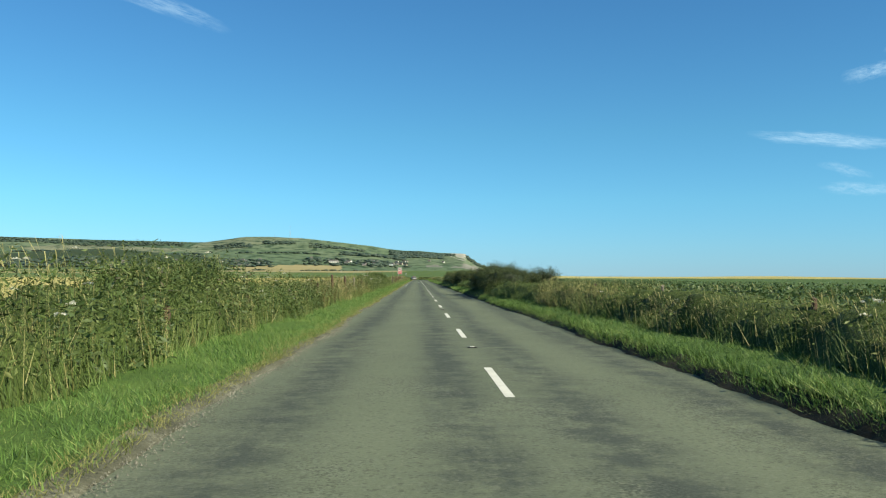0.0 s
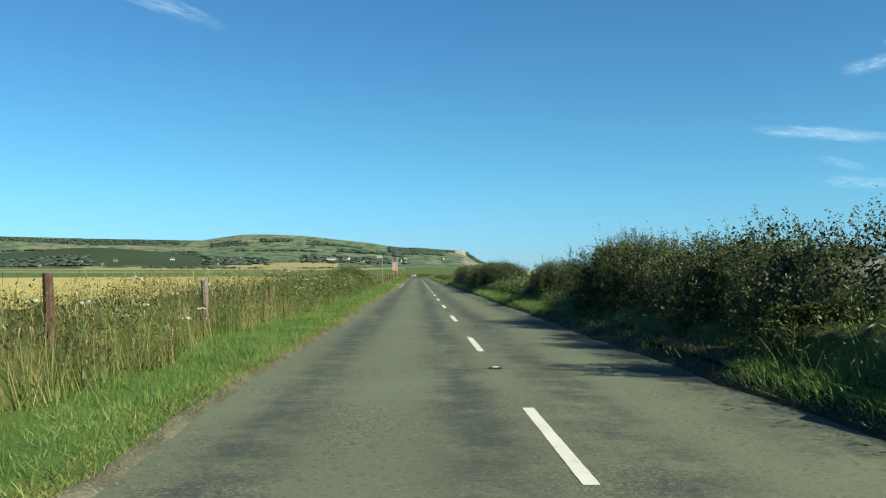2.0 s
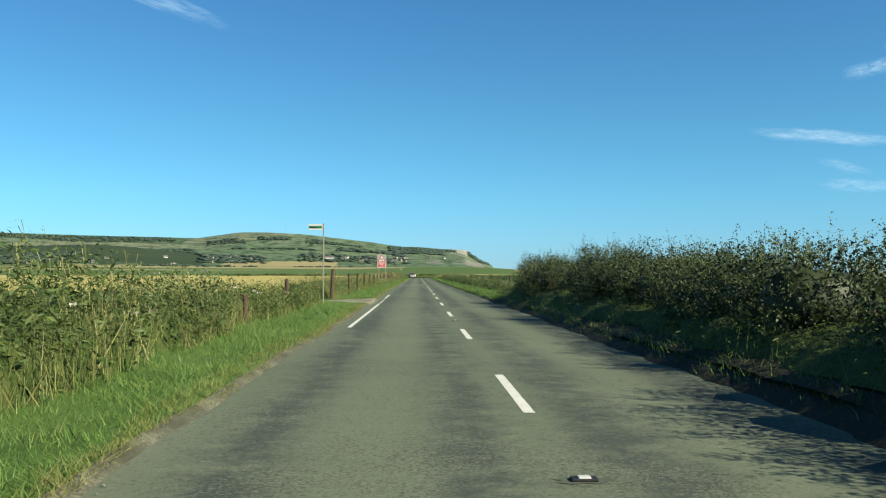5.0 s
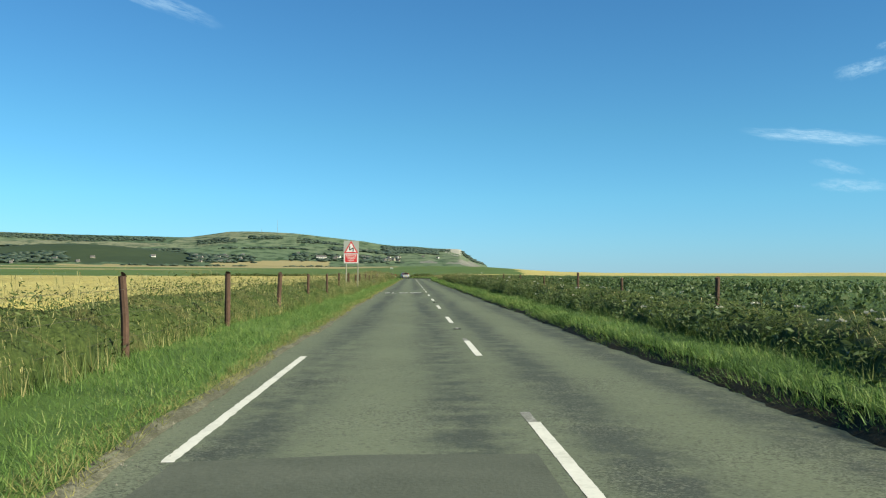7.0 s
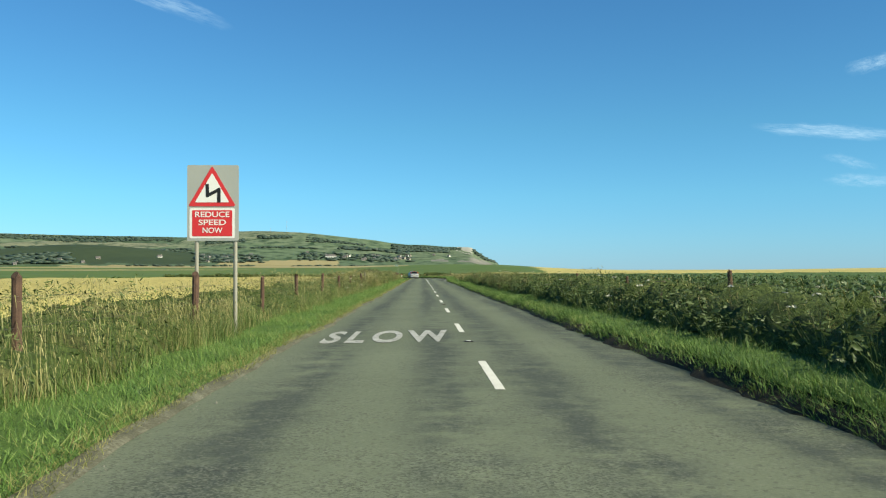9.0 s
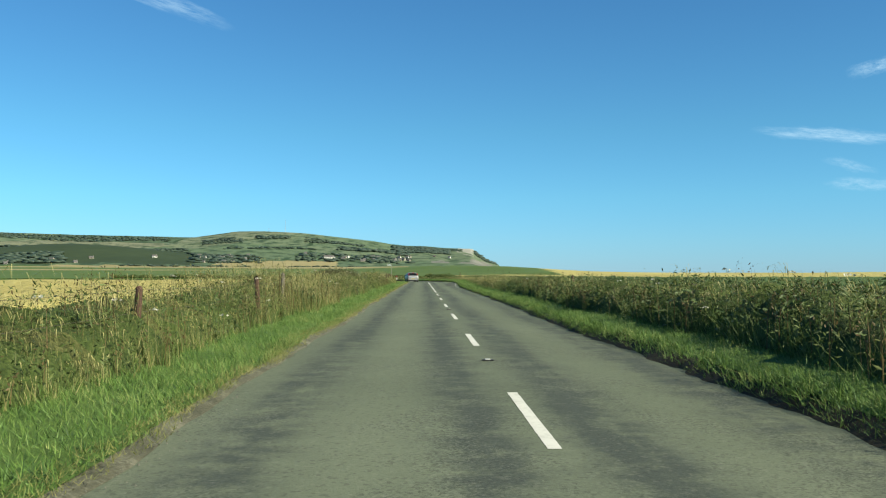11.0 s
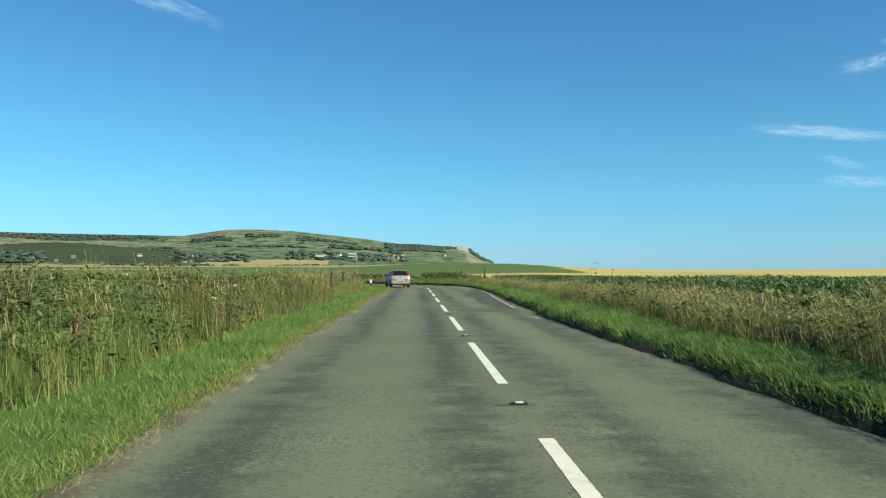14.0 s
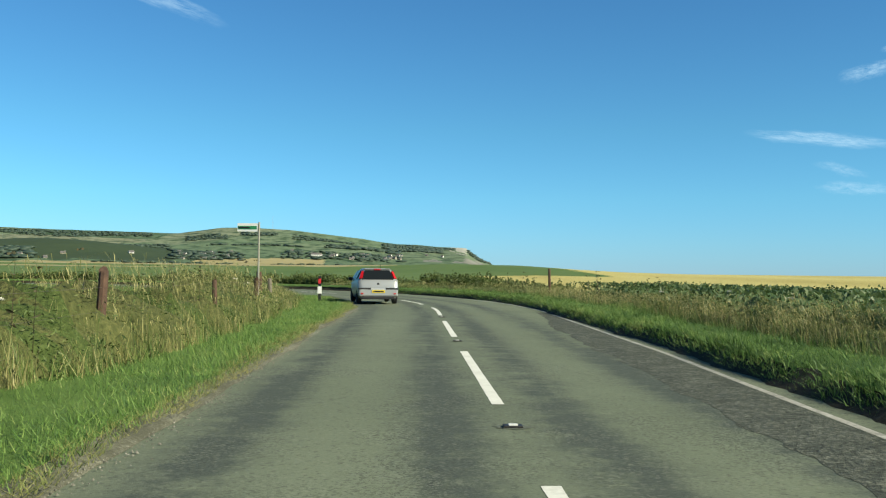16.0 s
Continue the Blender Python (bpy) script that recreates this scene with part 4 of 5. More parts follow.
stuff("roadside_herbs", sets, M_HERB, "dense dark green nettles and herbs along the fences", "undergrowth")
sets = []
for side, n, a, b in ((1, 15000, 130, 215), (1, 5000, 69, 86), (1, 5000, 215, 300), (-1, 4000, 0, 30), (-1, 4500, 58, 110), (-1, 2500, 215, 290)):
    p, h, s, d, own = rough_growth(side, n, 1.2, a, b, 16, 0.14)
    p[:, 2] += h * rng.uniform(0.10, 0.75, len(p))
    sets.append(leaves(p, rng.uniform(0.08, 0.17, len(p)), 0.5, 0.38))
stuff("broad_leaves", sets, M_CROP, "broad green dock and comfrey leaves at the foot of the growth", "undergrowth")

# russet docks
sets = []
for side, n, spans in ((-1, 900, ((214, 262), (284, 304), (24, 56))), (1, 700, ((214, 262),))):
    for a, b in spans:
        p, h, s, d, own = rough_growth(side, n, 3.0, a, b, 4, 0.2)
        h = h * rng.uniform(0.85, 1.1, len(h))
        sets.append(blades(p, h, np.full(len(p), 0.016), rng.normal(0, 0.05, (len(p), 2)), 2))
        for _ in range(7):
            q = p.copy()
            q[:, 2] += h * rng.uniform(0.5, 1.0, len(p))
            q[:, :2] += rng.normal(0, 0.035, (len(p), 2))
            sets.append(leaves(q, rng.uniform(0.03, 0.06, len(q)), 1.5, 0.45))
stuff("dock_seedheads", sets, M_DOCK, "rusty brown dock seed heads among the grass", "undergrowth")


# white umbels on stalks
def umbels(p, h, r0=0.075):
    sets, n = [], len(p)
    stalk = blades(p, h, np.full(n, 0.014), rng.normal(0, 0.05, (n, 2)), 2)
    for _ in range(10):
        q = p.copy()
        a, r = rng.uniform(0, 6.28, n), rng.uniform(0.01, r0, n)
        q[:, 0] += np.cos(a) * r
        q[:, 1] += np.sin(a) * r
        q[:, 2] += h * 0.97 - r * 0.3
        sets.append(leaves(q, rng.uniform(0.03, 0.055, n), 0.15, 0.9))
    return stalk, sets


stalks, heads = [], []
for side, n, a, b in ((-1, 40, 0, 30), (-1, 24, 30, 60), (-1, 60, 58, 84), (-1, 30, 84, 120), (-1, 30, 215, 285), (-1, 14, 285, 335), (1, 10, -5, 40), (1, 14, 62, 84), (1, 60, 136, 200), (1, 18, 200, 260), (1, 12, 255, 330)):
    p, h, s, d, own = rough_growth(side, n, 2.2, a, b)
    st, hd = umbels(p, h * rng.uniform(0.85, 1.12, len(h)) + 0.05)
    stalks.append(st)
    heads += hd
stuff("umbel_flowers", heads, M_UMBEL, "flat white hogweed flower heads", "flowers")

# spent brown hogweed and thistle standing above the rest
spent = []
for side, n, a, b, tall in ((-1, 8, 0, 16, 1.45), (-1, 5, 60, 80, 1.2), (1, 14, 215, 262, 1.25), (1, 2, 250, 259, 1.5), (1, 2, 269.5, 271, 1.5), (1, 4, 276, 280, 1.5), (1, 3, 293.5, 296, 1.52), (-1, 2, 305.5, 306.5, 1.55), (1, 10, 330, 350, 1.35), (-1, 16, 305, 330, 1.5), (1, 8, 160, 200, 1.15)):
    p, h, s, d, own = rough_growth(side, n, 2.0, a, b)
    hh = np.full(len(p), tall) * rng.uniform(0.85, 1.08, len(p)) - p[:, 2]
    st, hd = umbels(p, hh, 0.10)
    spent += [st] + hd[:6]
    for _ in range(5):
        q = p.copy()
        q[:, 2] += hh * rng.uniform(0.4, 0.95, len(p))
        q[:, :2] += rng.normal(0, 0.025, (len(p), 2))
        spent.append(leaves(q, rng.uniform(0.06, 0.13, len(p)), 0.8, 0.4))
stuff("spent_hogweed", spent + stalks, M_SPENT, "dark dried hogweed and thistle stalks above the growth", "undergrowth")

# bean crop on the sea side
sets = []
for n, o0, o1, z1 in ((84000, 5.5, 10.0, 1.0), (20000, 10.0, 26.0, 0.93)):
    s = rng.uniform(0, 342, n)
    o = o0 + (o1 - o0) * rng.random(n)
    o = np.round(o / 0.55) * 0.55 + rng.normal(0, 0.12, n)
    p = np.stack([o + 0.0 * s, s, np.zeros(n)], -1)
    p[:, 2] = 0.55 + (z1 - 0.55) * rng.random(n) ** 0.6 * (1 + 0.07 * wave(s * 0.6 + o, 3))
    sets.append(slips(p, rng.uniform(0.065, 0.125, n) * (1 + (o0 > 9) * 0.4), 0.75))
stuff("bean_crop", sets, M_CROP, "broad-leaved green field crop in rows beyond the fence", "crop")


# the closed canopy under the crop's upper leaves
cxs, cys = lines((5.4, 30, 0.6), (30, 70, 1.5), (70, 225, 12)), lines((-12, 343, 1.2))
CX, CY = np.meshgrid(cxs, cys)
rc = np.random.default_rng(77)
CZ = 0.70 + rc.normal(0, 0.07, CX.shape) + 0.05 * np.sin(CX / 0.55 * 6.283) + 0.04 * wave(CY * 0.6 + CX, 3)
CZ[:, 0] = CZ[0, :] = CZ[-1, :] = CZ[:, -1] = 0.0
ci = np.arange(CX.size).reshape(CX.shape)
canopy = raw_object("crop_canopy", np.stack([CX, CY, CZ], -1).reshape(-1, 3), np.stack([ci[:-1, :-1], ci[:-1, 1:], ci[1:, 1:], ci[1:, :-1]], -1).reshape(-1, 4), [M_CANOPY], smooth=True)
tagged(canopy, "closed green canopy of the field crop", "crop", kind="stuff")

# the ripe wheat's level top, inland of the fence
wxs, wys = lines((-420, -60, 30), (-60, -20, 2.5), (-20, -7.4, 0.45)), lines((-20, 291, 0.9))
WX, WY = np.meshgrid(wxs, wys)
WZ = 0.68 + rc.normal(0, 0.045, WX.shape) + 0.05 * np.sin(WX / 2.3 + np.sin(WY / 7.1)) * np.sin(WY / 5.2)
WZ[:, 0] = WZ[0, :] = WZ[-1, :] = WZ[:, -1] = 0.0
wi = np.arange(WX.size).reshape(WX.shape)
wheat = raw_object("wheat_crop", np.stack([WX, WY, WZ], -1).reshape(-1, 3), np.stack([wi[:-1, :-1], wi[:-1, 1:], wi[1:, 1:], wi[1:, :-1]], -1).reshape(-1, 4), [M_WHEAT], smooth=True)
tagged(wheat, "level stand of ripe golden wheat", "crop", kind="stuff")


# ---- hedges and bushes ----
def bush(x, y, length, depth, height, n, label, name="hedge", mat=None, yaw=0.0, lumps=5, seed=0, leaf=(0.022, 0.046)):
    """A hedge or bush: stems, limbs and a ragged crown of small leaves. length runs along the lane."""
    r = np.random.default_rng(100 + seed)
    root = thing(name, pose(x, y, 0.02, 0, 0, yaw), label, "hedge" if name == "hedge" else "bush", "roadside hedges")
    cx = r.uniform(-depth * 0.2, depth * 0.2, lumps)
    cy = (np.arange(lumps) + 0.5) / lumps * length - length / 2 + r.normal(0, length / lumps * 0.15, lumps)
    hh = height * r.uniform(0.74, 1.0, lumps)
    rad_y = length / lumps * r.uniform(0.65, 0.95, lumps)
    rad_x = depth / 2 * r.uniform(0.8, 1.1, lumps)
    shell = lambda d, j: 1 + 0.10 * np.sin(d[:, 0] * 9 + j) + 0.12 * np.sin(d[:, 1] * 11 + d[:, 2] * 7 + 2 * j)
    square = lambda q: np.sign(q) * np.abs(q) ** 0.78
    # sprays: short twigs that leave the crown and carry small leaves
    per = 18
    m = n // per
    k = r.integers(0, lumps, m)
    d = r.normal(size=(m, 3))
    d /= np.linalg.norm(d, axis=1)[:, None]
    rr = r.uniform(0.66, 0.86, m) * shell(d, k)
    root_at = np.stack([cx[k] + square(d[:, 0]) * rad_x[k] * rr, cy[k] + d[:, 1] * rad_y[k] * rr, hh[k] * (0.50 + 0.50 * square(d[:, 2]) * rr)], -1)
    top = np.maximum(d[:, 2], 0)
    reach = r.uniform(0.10, 0.26, m) * (0.5 + 0.25 * height) * (1 + 1.5 * top * r.random(m) ** 3)
    way = d * np.array([0.8, 0.8, 0.5]) + np.stack([r.normal(-0.12, 0.3, m), r.normal(0.1, 0.3, m), 0.30 + 0.55 * top + r.normal(0, 0.3, m)], -1)
    way /= np.linalg.norm(way, axis=1)[:, None]
    f = r.random((m, per, 1))
    pos = (root_at[:, None] + way[:, None] * reach[:, None, None] * f + r.normal(0, 0.038, (m, per, 3)) * (1.2 - 0.7 * f)).reshape(-1, 3)
    pos[:, 2] = np.maximum(pos[:, 2], 0.05)
    global rng
    keep_rng, rng = rng, r
    crown_set = slips(pos, r.uniform(leaf[0], leaf[1], len(pos)), 0.6)
    shoots = blades(root_at, reach * np.maximum(way[:, 2], 0.1), np.full(m, 0.007), way[:, :2] * reach[:, None], 1, 0.0)
    v, t = join(crown_set, shoots)
    raw_object("foliage", v, t, [mat or M_HEDGE], parent=root)
    rng = keep_rng
    # the close inner mass of twigs and leaves; plain hedges take the shade-darkened leaf colour
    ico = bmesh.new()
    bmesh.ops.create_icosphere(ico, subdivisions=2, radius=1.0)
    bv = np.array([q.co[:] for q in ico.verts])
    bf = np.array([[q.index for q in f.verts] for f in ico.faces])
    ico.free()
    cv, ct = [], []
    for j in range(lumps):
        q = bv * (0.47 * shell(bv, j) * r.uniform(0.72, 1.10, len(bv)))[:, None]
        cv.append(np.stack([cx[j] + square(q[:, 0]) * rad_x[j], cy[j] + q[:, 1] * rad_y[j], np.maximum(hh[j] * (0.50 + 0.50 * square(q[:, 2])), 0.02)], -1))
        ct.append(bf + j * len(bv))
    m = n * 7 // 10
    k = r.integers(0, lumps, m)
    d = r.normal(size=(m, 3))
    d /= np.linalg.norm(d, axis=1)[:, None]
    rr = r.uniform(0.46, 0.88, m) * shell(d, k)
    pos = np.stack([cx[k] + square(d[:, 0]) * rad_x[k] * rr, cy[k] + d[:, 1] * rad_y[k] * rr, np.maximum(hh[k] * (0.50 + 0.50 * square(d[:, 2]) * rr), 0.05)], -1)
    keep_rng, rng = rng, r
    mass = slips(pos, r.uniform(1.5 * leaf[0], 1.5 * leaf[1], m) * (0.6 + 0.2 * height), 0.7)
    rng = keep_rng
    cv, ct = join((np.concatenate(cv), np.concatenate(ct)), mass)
    raw_object("inner_foliage", cv, ct, [M_SCRUB if mat is M_SCRUB else M_THICKET if mat else M_CORE_SHADED], parent=root)
    for j in range(lumps):
        for _ in range(3):
            bx, by = cx[j] + r.uniform(-0.15, 0.15), cy[j] + r.uniform(-0.35, 0.35) * rad_y[j]
            tx, ty = bx + r.uniform(-0.4, 0.4) * rad_x[j], by + r.uniform(-0.4, 0.4) * rad_y[j]
            bm = bmesh.new()
            tube(bm, [(bx, by, 0), ((bx * 2 + tx) / 3 + r.normal(0, 0.05), (by * 2 + ty) / 3, hh[j] * 0.35), (tx, ty, hh[j] * 0.76)], 0.03, 5, True, 0.25)
            part("stem", bm, M_TWIG, root)
    return root


H_LABEL = "dense dark green hawthorn hedge with ragged wispy top"
bush(5.1, 34.6, 2.2, 1.5, 1.80, 15000, "ragged dark hawthorn bush standing alone by the fence", "bush", lumps=4, seed=1)
bush(4.4, 25.4, 1.8, 1.3, 1.2, 9000, "low dark bramble bush beside pale grass", "bush", lumps=3, seed=15)
bush(4.7, 30.0, 4.5, 1.6, 1.20, 14000, "low bramble and hawthorn hedge, thinning out", lumps=4, seed=16)
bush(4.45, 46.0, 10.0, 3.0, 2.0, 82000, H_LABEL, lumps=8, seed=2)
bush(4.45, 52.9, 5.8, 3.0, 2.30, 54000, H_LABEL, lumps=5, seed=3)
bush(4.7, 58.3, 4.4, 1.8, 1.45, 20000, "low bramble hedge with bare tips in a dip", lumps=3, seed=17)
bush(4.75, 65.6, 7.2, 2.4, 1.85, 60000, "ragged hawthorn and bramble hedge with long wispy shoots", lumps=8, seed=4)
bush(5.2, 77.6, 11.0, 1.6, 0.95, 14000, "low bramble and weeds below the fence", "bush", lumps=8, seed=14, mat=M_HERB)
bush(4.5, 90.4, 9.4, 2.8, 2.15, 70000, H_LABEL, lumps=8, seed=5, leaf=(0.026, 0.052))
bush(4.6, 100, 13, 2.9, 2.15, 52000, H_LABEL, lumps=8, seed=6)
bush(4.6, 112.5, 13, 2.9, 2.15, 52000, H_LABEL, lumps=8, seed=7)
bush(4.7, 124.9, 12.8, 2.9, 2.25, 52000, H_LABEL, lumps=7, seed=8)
bush(-6.3, 9.6, 6.6, 2.0, 1.70, 34000, "rank dark green thicket on the fence line", "bush", lumps=5, seed=9, mat=M_HERB)
bush(-5.8, 90.5, 12.0, 2.0, 1.82, 52000, "rank dark green thicket on the fence line", "bush", lumps=8, seed=10, mat=M_HERB)
bush(-6.9, 275.5, 15, 2.8, 1.66, 40000, "low brownish scrub thicket on the fence line", "bush", lumps=10, seed=11, mat=M_SCRUB, leaf=(0.028, 0.055))
for i in range(12):
    ss = 352 + 7.5 * i
    c = at(ss, float(right_edge(ss)) + 3.4)
    bush(c[0], c[1], 9.0, 2.4, (1.05, 1.35, 0.95, 1.25)[i % 4], 5000, "low green scrub behind the outer edge of the bend", "bush", mat=M_BEND_SCRUB, lumps=5, seed=20 + i, yaw=math.degrees((ss - BEND_Y) / BEND_R), leaf=(0.06, 0.13))


# ---- fences ----
def fence(name, off, places, heights, mats, label):
    root = thing(name, pose(0, 0, 0), label, "fence", "field fences")
    for i, s in enumerate(places):
        r = random.Random(int(s * 3) + 5)
        hgt = heights[i % len(heights)] * r.uniform(0.95, 1.05)
        c = at(s, off + r.uniform(-0.05, 0.05))
        bm = bmesh.new()
        rad = 0.085 if s == 132.3 else 0.06 if s == 135.2 else r.uniform(0.05, 0.07) if off < 0 else r.uniform(0.04, 0.055)
        tube(bm, [(0, 0, -0.05), (r.uniform(-.01, .01), 0, hgt * 0.5), (r.uniform(-0.03, 0.03), r.uniform(-0.03, 0.03), hgt - 0.02), (0, 0, hgt)], rad, 9, True, 0.9)
        po = part("post", bm, mats[i % len(mats)], root)
        po.matrix_basis = pose(c[0], c[1], 0, r.uniform(-2, 2), r.uniform(-2.5, 2.5), r.uniform(0, 90))
    for z in (0.35, 0.7, 1.02):
        bm = bmesh.new()
        pts = []
        for a, b in zip(places, places[1:]):
            for f in (0, 0.5):
                q = at(a + (b - a) * f, off)
                pts.append((q[0], q[1], z - 0.03 * (f == 0.5)))
        q = at(places[-1], off)
        pts.append((q[0], q[1], z))
        tube(bm, pts, 0.0018, 4)
        part("wire", bm, M_WIRE, root)
    return root


fence("fence", -5.03, [5.1 + 7.1 * k for k in range(17)], [0.75, 0.78, 0.8, 1.0, 1.28, 1.27, 1.18, 0.98, 0.8, 0.72, 0.72, 0.75, 0.72, 0.75, 0.75, 0.78, 1.0], [M_POST, M_POST, M_POST_GREY, M_POST], "wire fence on weathered wooden posts beside wheat")
fence("fence", -5.0, [132.3, 143.0, 149.7, 157.1, 164.6, 172.0, 179.9, 187.0, 193.6, 200.4, 207.8, 215.0, 222.4, 231.5, 235.6, 243.0, 250.4, 257.6, 265.0, 272.4, 279.6, 287.0, 294.6, 303.4, 311.6, 318.4, 325.0, 330.0],
      [1.42, 1.24, 1.28, 1.24, 1.22, 1.26, 1.22, 1.2, 1.2, 1.15, 1.15, 1.1, 1.1, 1.2, 1.24, 0.7, 0.68, 0.7, 0.7, 0.68, 0.7, 0.68, 0.7, 0.95, 1.24, 1.27, 1.1, 1.1], [M_POST] * 14 + [M_POST_GREY] + [M_POST] * 13, "wire fence on red-brown wooden posts beside wheat")
fence("fence", 4.9, [-4.4 + 8.1 * k for k in range(10)] + [78.4, 86.4, 94.4, 102.4, 110.4, 118.4, 126.4], [1.02, 0.96, 1.05], [M_POST, M_POST, M_POST_GREY], "wire fence on wooden posts beside the bean field")
fence("fence", 4.9, [135.2, 140.3, 147.6, 155.2, 161.8, 169.8, 178.2, 186.9, 195.0, 203.2], [1.48, 1.2, 1.2, 1.18, 1.22, 1.15, 1.2, 1.2, 1.15, 1.2], [M_POST_GREY] + [M_POST] * 9, "wire fence on red-brown posts beside the bean field")
fence("fence", 4.95, [211.4, 219.5, 227.5, 235.5, 243.6, 251.6, 259.7, 268, 276, 284, 292], [0.95, 0.9, 0.95, 0.9, 1.2, 0.9, 0.9, 0.9, 0.88, 0.85, 0.85], [M_POST_GREY, M_POST, M_POST, M_POST_GREY, M_POST, M_POST], "low wire fence sunk in long grass beside the bean field")

# ---- paints and plastics ----
M_GREY_BOARD = plain("grey_sign_board", (0.256, 0.270, 0.248), 0.6, vary=0.06, scale=3)
M_SIGN_RED = plain("sign_red", (0.440, 0.025, 0.028), 0.4, vary=0.06)
M_SIGN_WHITE = plain("sign_white", (0.554, 0.554, 0.532), 0.4, vary=0.04)
M_SIGN_BLACK = plain("sign_black", (0.009, 0.009, 0.009), 0.45)
M_POLE = plain("grey_painted_pole", (0.256, 0.241, 0.192), 0.5, 0.2, vary=0.1)
M_GREEN_BAND = plain("green_sign_band", (0.021, 0.156, 0.064), 0.45)
M_SILVER = plain("silver_car_paint", (0.256, 0.263, 0.256), 0.36, 0.45, 0.5, vary=0.03, bumps=0)
M_BUMPER = plain("silver_bumper_plastic", (0.270, 0.277, 0.270), 0.42, 0.3, 0.5, vary=0.05, bumps=0)
M_TRIM = plain("black_trim", (0.013, 0.013, 0.013), 0.55, vary=0.1)
M_TYRE = plain("tyre_rubber", (0.014, 0.014, 0.014), 0.85, vary=0.2)
M_RIM = plain("grey_alloy", (0.320, 0.327, 0.334), 0.35, 0.7)
M_PLATE = plain("yellow_plate", (0.511, 0.369, 0.021), 0.45, vary=0.04)
M_IRON = plain("dark_cast_iron", (0.021, 0.021, 0.021), 0.6, 0.4, vary=0.3)
M_STUD = plain("white_stud_rubber", (0.440, 0.440, 0.412), 0.5)
M_TAR = two_scale("dark_patch_asphalt", [(0.053, 0.059, 0.045), (0.071, 0.080, 0.061), (0.091, 0.099, 0.077)], 30.0, 1.2, bump_d=0.006)
M_WALL_WHITE = plain("whitewashed_wall", (0.525, 0.511, 0.469), 0.9)
M_WALL_STONE = plain("stone_wall", (0.235, 0.215, 0.175), 0.9, vary=0.2)
M_ROOF = plain("slate_roof", (0.092, 0.085, 0.082), 0.8, vary=0.2)
M_ROOF_RED = plain("clay_tile_roof", (0.192, 0.092, 0.060), 0.85, vary=0.2)


def glassy(name, tint, rough=0.05, clear=0.0, spec=0.6):
    m, nt, b = material(name, rough, 0, spec)
    b.inputs["Base Color"].default_value = (*tint, 1)
    b.inputs["Transmission Weight"].default_value = clear
    return m


M_GLASS = glassy("tinted_glass", (0.008, 0.010, 0.011), 0.28, 0.0, 0.12)
M_LENS = glassy("red_lamp_lens", (0.45, 0.008, 0.009), 0.15)


def lamp_lit():
    m, nt, b = material("lit_brake_lamp", 0.3)
    b.inputs["Base Color"].default_value = (0.30, 0.007, 0.009, 1)
    b.inputs["Emission Color"].default_value = (1.0, 0.02, 0.02, 1)
    b.inputs["Emission Strength"].default_value = 0.05
    return m


M_BRAKE = lamp_lit()


def letters(text, mat, name, parent, width, height, m, depth=0.003, label="", spacing=1.0, bold=0.012):
    """Flat lettering fitted to a width and height, its lower left corner at m."""
    cu = bpy.data.curves.new(name, "FONT")
    cu.body, cu.extrude, cu.space_character, cu.offset = text, 0.0, spacing, bold
    tmp = bpy.data.objects.new(name, cu)
    scene.collection.objects.link(tmp)
    bpy.context.view_layer.update()
    me = bpy.data.meshes.new_from_object(tmp.evaluated_get(bpy.context.evaluated_depsgraph_get()))
    bpy.data.objects.remove(tmp)
    co = np.empty(len(me.vertices) * 3, np.float32)
    me.vertices.foreach_get("co", co)
    co = co.reshape(-1, 3)
    lo, hi = co.min(0), co.max(0)
    co[:, 0] = (co[:, 0] - lo[0]) / (hi[0] - lo[0]) * width
    co[:, 1] = (co[:, 1] - lo[1]) / (hi[1] - lo[1]) * height
    co[:, 2] = 0
    me.vertices.foreach_set("co", co.ravel())
    me.update()
    me.materials.clear()
    me.materials.append(mat)
    ob = new(name, me)
    ob.parent = parent
    ob.matrix_basis = m
    return tagged(ob, label)


def outline_plate(pts, y, thick):
    """A flat plate in the x-z plane from its outline."""
    bm = bmesh.new()
    f = bm.faces.new([bm.verts.new((x, y, z)) for x, z in pts])
    r = bmesh.ops.extrude_face_region(bm, geom=[f])
    bmesh.ops.translate(bm, vec=(0, thick, 0), verts=[v for v in r["geom"] if isinstance(v, bmesh.types.BMVert)])
    return bm


def rounded(pts, rad, n=5):
    out = []
    k = len(pts)
    for i in range(k):
        p, a, b = Vector(pts[i]), Vector(pts[i - 1]), Vector(pts[(i + 1) % k])
        da, db = (a - p).normalized(), (b - p).normalized()
        p0, p1 = p + da * rad, p + db * rad
        for j in range(n + 1):
            t = j / n
            q = p0 * (1 - t) ** 2 + p * 2 * t * (1 - t) + p1 * t * t
            out.append((q.x, q.y))
    return out


# ---- bend warning sign ----
sign = thing("warning_sign", pose(-4.90, 187.9, 0, 0, 0, 2) @ Matrix.Scale(1.035, 4), "grey board with red bend triangle and red plate on two poles", "road sign")
W, Z0, Z1 = 0.48, 1.82, 3.25      # board: half width, lower and upper edge
part("board", outline_plate(rounded([(-W, Z0), (W, Z0), (W, Z1), (-W, Z1)], 0.03), 0.0, 0.012), M_GREY_BOARD, sign)
part("triangle", outline_plate(rounded([(-0.46, 2.47), (0.43, 2.47), (-0.015, 3.24)], 0.055), -0.006, 0.005), M_SIGN_RED, sign, "red bordered triangle")
part("triangle_face", outline_plate(rounded([(-0.335, 2.545), (0.305, 2.545), (-0.015, 3.10)], 0.02), -0.009, 0.003), M_SIGN_WHITE, sign, "white inner triangle")
bm = bmesh.new()
